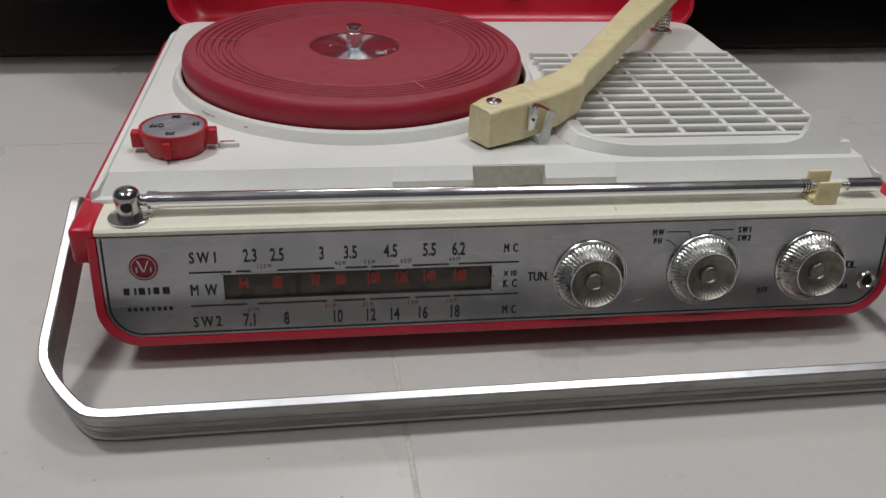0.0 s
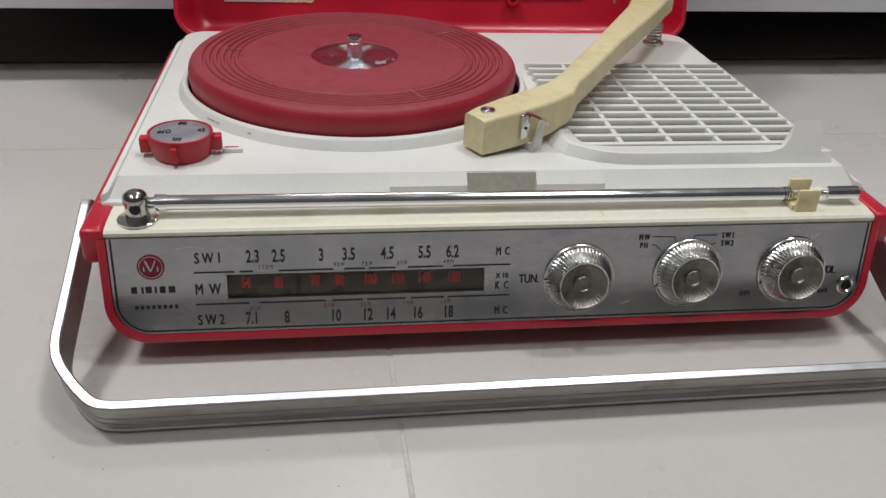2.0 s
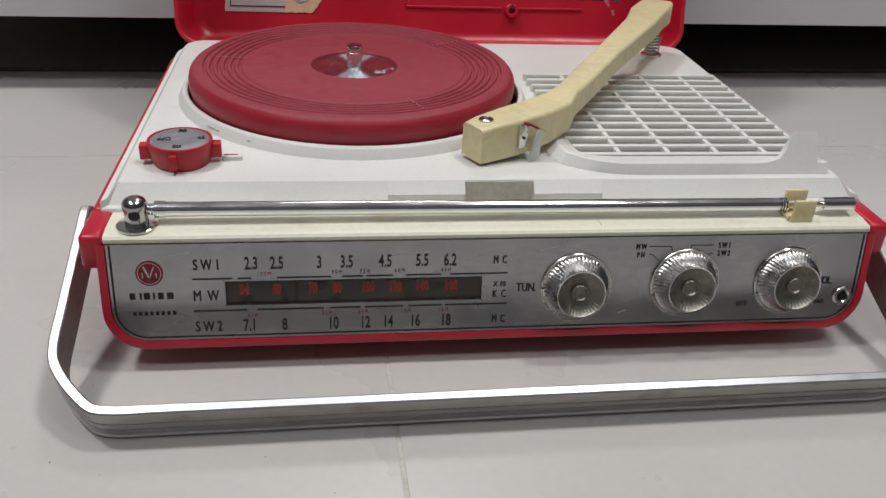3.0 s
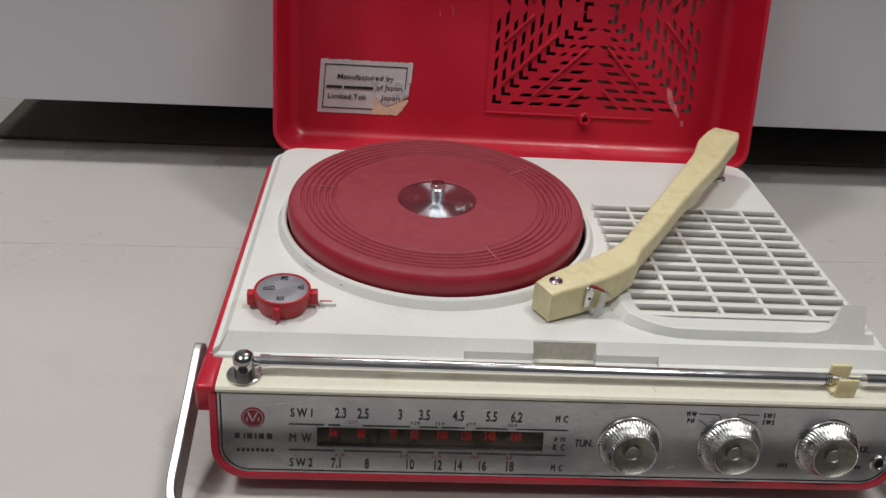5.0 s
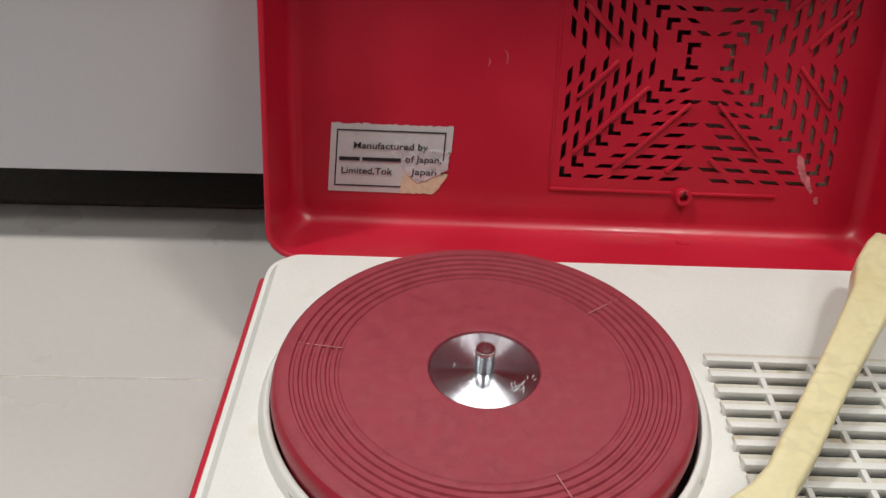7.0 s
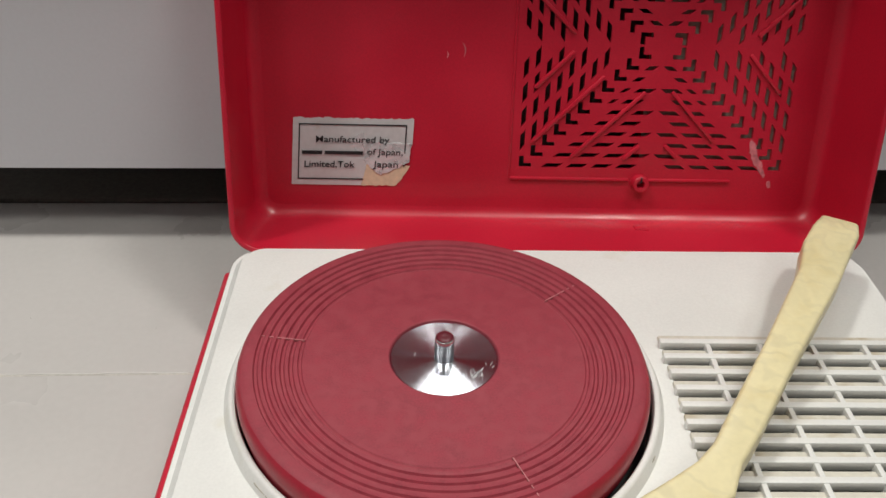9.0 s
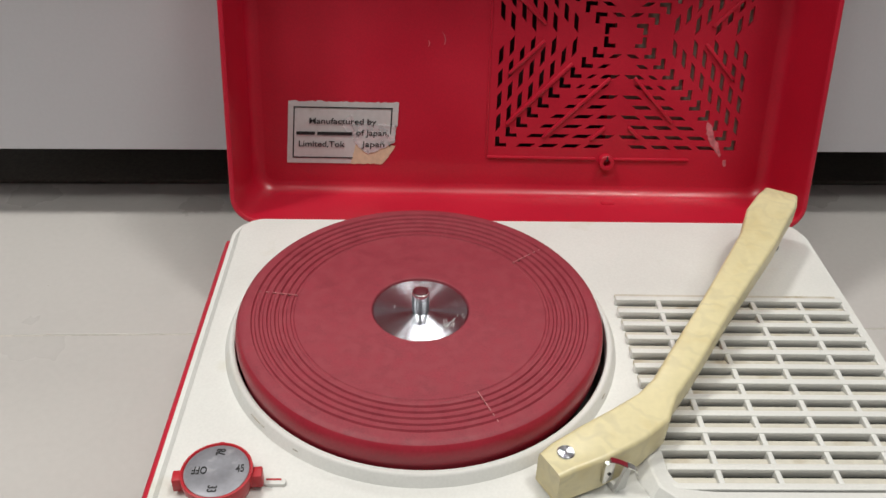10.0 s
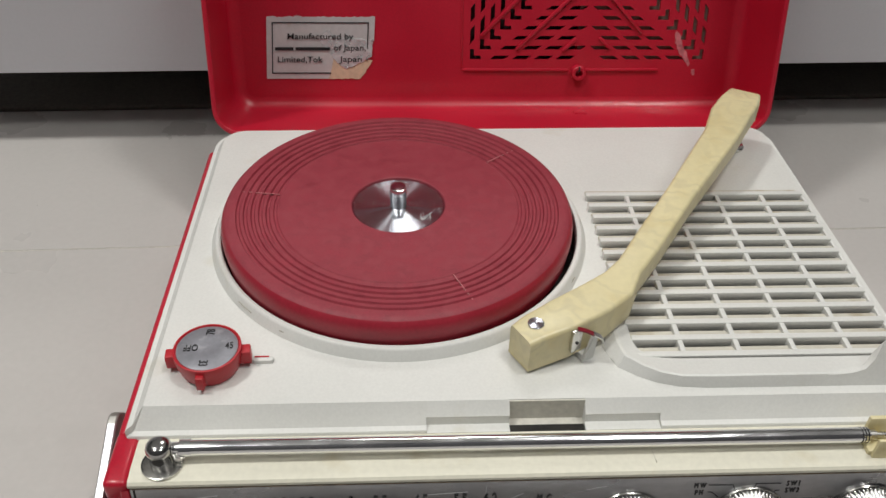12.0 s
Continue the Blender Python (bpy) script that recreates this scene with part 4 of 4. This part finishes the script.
def build_lid():
    m = on_lid(0, 0)
    x0, x1, v0, v1, deep = -0.0235, 0.3162, -0.0215, 0.2250, 0.0530

    def ring(inset, z, r):
        return [(x, v, z) for x, v in rounded(x0 + inset, x1 - inset, v0 + inset, v1 - inset, max(r - inset, 0.002), 10)]
    R = 0.016
    secs = [ring(0.0, deep, R), ring(0.0, 0.010, R), ring(0.0008, 0.004, R), ring(0.003, -0.004, R), ring(0.006, -0.0115, R)]
    bm = loft(secs, caps=False)
    # inner walls with a rounded foot
    inn = [ring(0.0, deep, R), ring(0.0007, deep + 0.0005, R), ring(0.0022, deep + 0.0005, R), ring(0.0028, deep, R), ring(0.0040, 0.0075, R)]
    for k in range(1, 7):
        a = radians(15 * k)
        inn.append(ring(0.0040 + 0.0075 * (1 - math.cos(a)), 0.0075 - 0.0075 * math.sin(a), R + 0.002))
    merge(bm, loft(inn, caps=False))
    edge = [(x, v) for x, v, z in inn[-1]]
    holes = []
    cx, cv = 0.2112, 0.0850
    t, w, q = 0.00125, 0.0014, 0.0034      # half widths of the slots, lean of their ends
    pitch, long = 0.0145, 0.0096
    for k in range(11):
        ex, ev = 0.0118 + 0.00640 * k, 0.0060 + 0.00632 * k
        first = 0.0078 if k % 2 == 0 else 0.0012
        for s in (-1, 1):
            for r in (-1, 1):
                # slots along the top and bottom, leaning away from the middle line
                a = first
                while a < ex - 0.0130:
                    b = min(a + long, ex - 0.0120)
                    if b - a > 0.0030:
                        near, far = sorted((s * (ev - t), s * (ev + t)), key=abs)
                        loop = [(r * a, near), (r * b, near), (r * (b + q), far), (r * (a + q), far)]
                        holes.append([(cx + x, cv + v) for x, v in loop])
                    a += pitch
                # slots along the two sides
                a = first * 0.9
                while a < ev - 0.0125:
                    b = min(a + long * 0.95, ev - 0.0110)
                    if b - a > 0.0030:
                        u = s * ex
                        holes.append([(cx + u - s * w, cv + r * a), (cx + u + s * w, cv + r * (a + q)), (cx + u + s * w, cv + r * (b + q)), (cx + u - s * w, cv + r * b)])
                    a += pitch * 0.95
                # corner pieces
                c0, c1, long_x, long_v = s * ex, r * ev, 0.0058, 0.0054
                p = [(c0 + s * w, c1 + r * t), (c0 - s * long_x, c1 + r * t), (c0 - s * long_x, c1 - r * t), (c0 - s * w, c1 - r * t), (c0 - s * w, c1 - r * long_v), (c0 + s * w, c1 - r * long_v)]
                holes.append([(cx + a, cv + b) for a, b in (p if s * r > 0 else p[::-1])])
    merge(bm, pierced(edge, holes, -0.0024, 0.0))
    bmesh.ops.transform(bm, matrix=m, verts=bm.verts)
    lid = part("lid", bm, RED, root, "open red plastic lid with a slotted speaker grille", angle=40)
    # one cloth, its light at right and shade at left put into two colours
    part("speaker_cloth", merge(None, box(0.205, 0.296, 0.006, 0.166, -0.0046, -0.0040), m), CLOTH_LIT, lid, "grey cloth behind the right-hand slots, coloured as lit", smooth=False)
    part("shaded_cloth", merge(None, box(0.127, 0.2045, 0.006, 0.166, -0.0096, -0.0090), m), CLOTH_SHADED, lid, "cloth behind the left-hand slots, coloured as shaded", smooth=False)
    part("lid_back", merge(None, prism([(x, v) for x, v in rounded(x0 + 0.006, x1 - 0.006, v0 + 0.006, v1 - 0.006, 0.012, 6)], -0.0120, -0.0110), m), RED, lid, smooth=False)
    # raised frame line round the slots and slanting ribs across them
    def rib(xa, va, xb, vb, w=0.0011, h=0.0016):
        n = math.hypot(xb - xa, vb - va)
        k = box(-n / 2, n / 2, -w, w, -0.0006, h, 0.0006)
        part("rib", merge(None, k, m @ Matrix.Translation(((xa + xb) / 2, (va + vb) / 2, 0)) @ pose(0, 0, 0, 0, 0, math.degrees(math.atan2(vb - va, xb - xa)))), RED, lid)
    rib(0.1290, 0.0080, 0.1990, 0.0078, 0.0009, 0.0014)
    rib(0.2105, 0.0078, 0.2590, 0.0080, 0.0009, 0.0014)
    rib(0.1285, 0.0078, 0.1285, 0.1620, 0.0008, 0.0007)
    for a in RIBS:
        rib(*a)
    boss = lathe([(0.0050, 0.0), (0.0047, 0.0050), (0.0042, 0.0054), (0.0024, 0.0054), (0.0018, 0.0020), (0.001, 0.001)], 32)
    bs = part("screw_boss", merge(None, boss, on_lid(0.2055, 0.0062)), RED, lid, "small hollow red screw boss")
    for x in (0.2060,):
        part("hinge_block", merge(None, box(x - 0.004, x + 0.004, -0.0182, -0.0168, 0.010, 0.017, 0.0005), m), RED, lid)
    part("slit", merge(None, box(-0.0005, 0.0005, 0.0012, 0.0045, 0.0030, 0.0056), on_lid(0.2055, 0.0062)), DARK, bs, smooth=False)
    build_label(lid)


def ragged(points, cell, amount, seed):
    """Roughens an outline by small steps, as torn paper has them."""
    rnd = random.Random(seed)
    out = []
    for (xa, ya), (xb, yb), rough in points:
        n = max(1, int(math.hypot(xb - xa, yb - ya) / cell))
        for i in range(n):
            t = i / n
            w = amount if rough and i else 0.0
            out.append((xa + (xb - xa) * t + rnd.uniform(-w, w), ya + (yb - ya) * t + rnd.uniform(-w, w)))
    return out


def build_label(lid):
    w, h = 0.0686, 0.0394
    m = on_lid(0.0020, 0.0022, 0.0004) @ Matrix(((1, 0.06, 0, 0), (0, 1, 0, 0), (0, 0, 1, 0), (0, 0, 0, 1)))
    corner = [(0, 0), (w * 0.585, 0), (w * 0.62, h * 0.30), (w * 0.66, h * 0.42), (w * 0.64, h * 0.62), (w, h * 0.62), (w, h), (0, h)]
    path = [(a, b, i in (1, 2, 3, 4, 6)) for i, (a, b) in enumerate(zip(corner, corner[1:] + corner[:1]))]
    bm = prism(ragged(path, 0.0016, 0.0005, 3), 0, 0.0002)
    lab = part("paper_label", merge(None, bm, m), PAPER, lid, "torn silver paper label with printed words", smooth=False)
    foil = [(w * 0.585, h * 0.66), (w * 0.60, h * 0.40), (w * 0.66, h * 0.26), (w * 0.75, h * 0.16), (w * 0.83, h * 0.22), (w * 0.90, h * 0.27), (w * 0.985, h * 0.36), (w * 0.995, h * 0.64)]
    path = [(a, b, True) for a, b in zip(foil, foil[1:] + foil[:1])]
    bm = prism(ragged(path, 0.0018, 0.0005, 5), 0.0002, 0.0005)
    for v in bm.verts:
        v.co.z += 0.0004 * noise.noise(v.co * 160)
    part("torn_flap", merge(None, bm, m), FOIL, lab, "creased bright torn strip", smooth=False)
    chip = [(w * 0.50, h * 0.60), (w * 0.53, h * 0.74), (w * 0.58, h * 0.80), (w * 0.62, h * 0.66), (w * 0.68, h * 0.52), (w * 0.62, h * 0.44), (w * 0.55, h * 0.50)]
    path = [(a, b, True) for a, b in zip(chip, chip[1:] + chip[:1])]
    bm = prism(ragged(path, 0.0016, 0.0005, 8), 0.0002, 0.0004)
    for v in bm.verts:
        v.co.z += 0.0003 * noise.noise(v.co * 220)
    part("torn_flap", merge(None, bm, m), FOIL, lab, "creased bright torn strip", smooth=False)
    bare = [(w * 0.585, 0.0), (w * 0.88, 0.0), (w * 0.93, h * 0.10), (w * 0.99, h * 0.30), (w * 0.84, h * 0.34), (w * 0.60, h * 0.48)]
    path = [(a, b, True) for a, b in zip(bare, bare[1:] + bare[:1])]
    part("bared_patch", merge(None, prism(ragged(path, 0.0018, 0.0004, 7), -0.0001, 0.00014), m), GLUE, lab, "bared tan paper", smooth=False)
    line = 0.00035
    for xa, xb, ya, yb in ((0.055, 0.60, 0.095, 0.095), (0.055, 0.94, 0.905, 0.905), (0.055, 0.055, 0.095, 0.905), (0.94, 0.94, 0.30, 0.905)):
        flat_bar(w * xa - line, w * xb + line, h * ya - line, h * yb + line, m @ Matrix.Translation((0, 0, 0.00045)), BLACK, lab, "printed_border")
    up = Matrix.Translation((0, 0, 0.0007))
    for text, x, y, n in (("Manufactured by", 0.50, 0.675, 0.61), ("Limited,Tok", 0.315, 0.31, 0.42), ("Japan", 0.785, 0.31, 0.21), ("of Japan,", 0.775, 0.495, 0.30)):
        words(text, 0.0037, 1, m @ up @ Matrix.Translation((w * x, h * y, 0)), BLACK, lab, bold=0.006, width=n * w)
    for x, ln in ((0.165, 0.17), (0.43, 0.32)):
        flat_bar(-w * ln / 2, w * ln / 2, -0.0010, 0.0010, m @ up @ Matrix.Translation((w * x, h * 0.49, 0)), BLACK, lab, "printed_bar")
    # pale scuffs on the lid
    for pts in ([(0.2685, 0.0330), (0.2720, 0.0300), (0.2735, 0.0240), (0.2775, 0.0180), (0.2800, 0.0120), (0.2790, 0.0100), (0.2750, 0.0150), (0.2700, 0.0220), (0.2680, 0.0290)],
                [(0.2815, 0.0080), (0.2835, 0.0085), (0.2840, 0.0045), (0.2825, 0.0040)]):
        path = [(a, b, True) for a, b in zip(pts, pts[1:] + pts[:1])]
        part("scuff", merge(None, prism(ragged(path, 0.0016, 0.0005, 11), -0.0001, 0.00025), on_lid(0, 0)), SCUFF, lid, smooth=False)


RIBS = ((0.1405, 0.0295, 0.1797, 0.0678), (0.1641, 0.0212, 0.2038, 0.0594), (0.1406, 0.0607, 0.1615, 0.0812),
        (0.1945, 0.0200, 0.2033, 0.0283), (0.2181, 0.0287, 0.2256, 0.0216), (0.2190, 0.0598, 0.2458, 0.0317), (0.2611, 0.0812, 0.2808, 0.0600),
        (0.2640, 0.0913, 0.2840, 0.1113), (0.2520, 0.1105, 0.2850, 0.1440), (0.2350, 0.1260, 0.2600, 0.1500), (0.1407, 0.1105, 0.1616, 0.0911))

GLASS = bpy.data.materials.new("smoked_glass")
GLASS.use_nodes = True
gb = GLASS.node_tree.nodes["Principled BSDF"]
gb.inputs["Base Color"].default_value = (0.82, 0.78, 0.74, 1)
gb.inputs["Roughness"].default_value = 0.08
gb.inputs["Transmission Weight"].default_value = 1.0
gb.inputs["IOR"].default_value = 1.3


def build_marks():
    """Scratches on the hub, arc scuffs in the lid, stains on the ring."""
    hub = bpy.data.objects["hub_disc"]
    rnd = random.Random(4)
    for cx, cy, n, spread in ((0.0135, -0.0095, 15, 0.0027), (-0.012, 0.001, 1, 0.0015), (0.019, -0.004, 3, 0.002), (-0.002, 0.004, 2, 0.002)):
        for i in range(n):
            x, y = cx + rnd.uniform(-spread, spread), cy + rnd.uniform(-spread, spread)
            ln, deg = rnd.uniform(0.0008, 0.0026), rnd.uniform(40, 110)
            bm = box(-ln, ln, -0.00008, 0.00008, 0.05452, 0.05476)
            part("scratch", merge(None, bm, Matrix.Translation((x, y, 0)) @ pose(0, 0, 0, 0, 0, deg)), PALE_SCRATCH, hub, smooth=False)
    panel = [o for o in root.children if o.name.startswith("front_panel")][0]
    for x, z, ln, deg in ((0.121, 0.0200, 0.0040, 88), (0.106, 0.0205, 0.0080, 4), (0.132, 0.0175, 0.0045, 28), (0.200, 0.0225, 0.003, 60), (0.2005, -0.0085, 0.002, 20), (0.165, 0.0215, 0.004, 12), (0.252, 0.0185, 0.002, 75), (0.012, 0.0215, 0.005, 8), (0.285, 0.0200, 0.0025, 40), (0.0475, 0.0128, 0.0006, 70)):
        bm = box(-ln, ln, -0.00008, 0.00008, 0.00082, 0.00094)
        part("scratch", merge(None, bm, front(x, z) @ pose(0, 0, 0, 0, 0, deg)), FAINT_SCRATCH, panel, smooth=False)
    lid = bpy.data.objects["lid"]
    for x, v, r, a0, a1 in ((0.0935, 0.0800, 0.0072, -25, 45), (0.0870, 0.0780, 0.0040, -30, 30)):
        pts = []
        for s in (0, 1):
            for i in range(9):
                a = radians(a0 + (a1 - a0) * (i if s == 0 else 8 - i) / 8)
                q = r + (0.00045 * math.sin(math.pi * i / 8) if s else 0) + (0.0001 if s else 0)
                pts.append((x + q * math.cos(a), v + q * math.sin(a)))
        part("scuff", merge(None, prism(pts, 0, 0.0002), on_lid(0, 0, 0.0 if v > 0 else 0.006)), SCUFF, lid, smooth=False)
    ring = bpy.data.objects["platter_ring"]
    for deg, ln in ((219, 0.0022), (221, 0.0030), (223.5, 0.0016), (236, 0.0014), (331, 0.0022)):
        pts = [(rnd.uniform(0.3, 1.0) * ln * math.cos(a), rnd.uniform(0.06, 0.22) * ln * math.sin(a)) for a in (k * math.pi / 6 for k in range(12))]
        a = radians(deg)
        m = Matrix.Translation((RX + 0.0936 * math.cos(a), RY + 0.0936 * math.sin(a), 0.0420)) @ pose(0, 0, 0, 0, 0, deg + 90) @ pose(0, 0, 0, -64)
        part("stain", merge(None, prism(pts, 0.0001, 0.0004), m), RING_GRIME, ring, smooth=False)


def build_debris():
    rnd = random.Random(9)
    bm = bmesh.new()
    spots = [(-0.030, -0.0571), (-0.011, -0.0646), (0.0475, -0.0596), (0.0738, -0.0616), (-0.0251, -0.013), (-0.0775, 0.2621), (0.0731, -0.0797), (0.05, -0.02)]
    spots += [(rnd.uniform(-0.25, 0.45), rnd.uniform(-0.12, 0.33)) for i in range(14)]
    for x, y in spots:
        if -0.03 < x < 0.325 and -0.01 < y < 0.3:
            continue
        s = rnd.uniform(0.00015, 0.00035)
        made = bmesh.new()
        bmesh.ops.create_icosphere(made, subdivisions=1, radius=s)
        merge(bm, made, Matrix.Translation((x, y, s * 0.3)) @ pose(0, 0, 0, 0, 0, rnd.uniform(0, 180)) @ Matrix.Diagonal((rnd.uniform(1, 3), 1, 0.6, 1)))
    ob = mesh_object("floor_debris", bm, STAIN, smooth=False)
    tagged(ob, "tiny dark crumbs of dirt scattered on floor tiles", "debris", kind="stuff")


PALE_SCRATCH = material("pale_scratch", (0.62, 0.62, 0.62), 0.7, vary=0.1)
FAINT_SCRATCH = material("faint_panel_scratch", (0.55, 0.55, 0.55), 0.45, 0.8, vary=0.1)
RING_GRIME = material("ring_grime", (0.33, 0.30, 0.24), 0.7, vary=0.3, scale=400)
STAIN = material("brown_stain", (0.16, 0.14, 0.11), 0.8, vary=0.3, scale=200)

build_body()
build_deck()
build_grille()
build_platter()
build_speed_knob()
build_arm()
build_front()
build_knobs()
build_aerial()
build_handle()
build_lid()
build_marks()
build_debris()
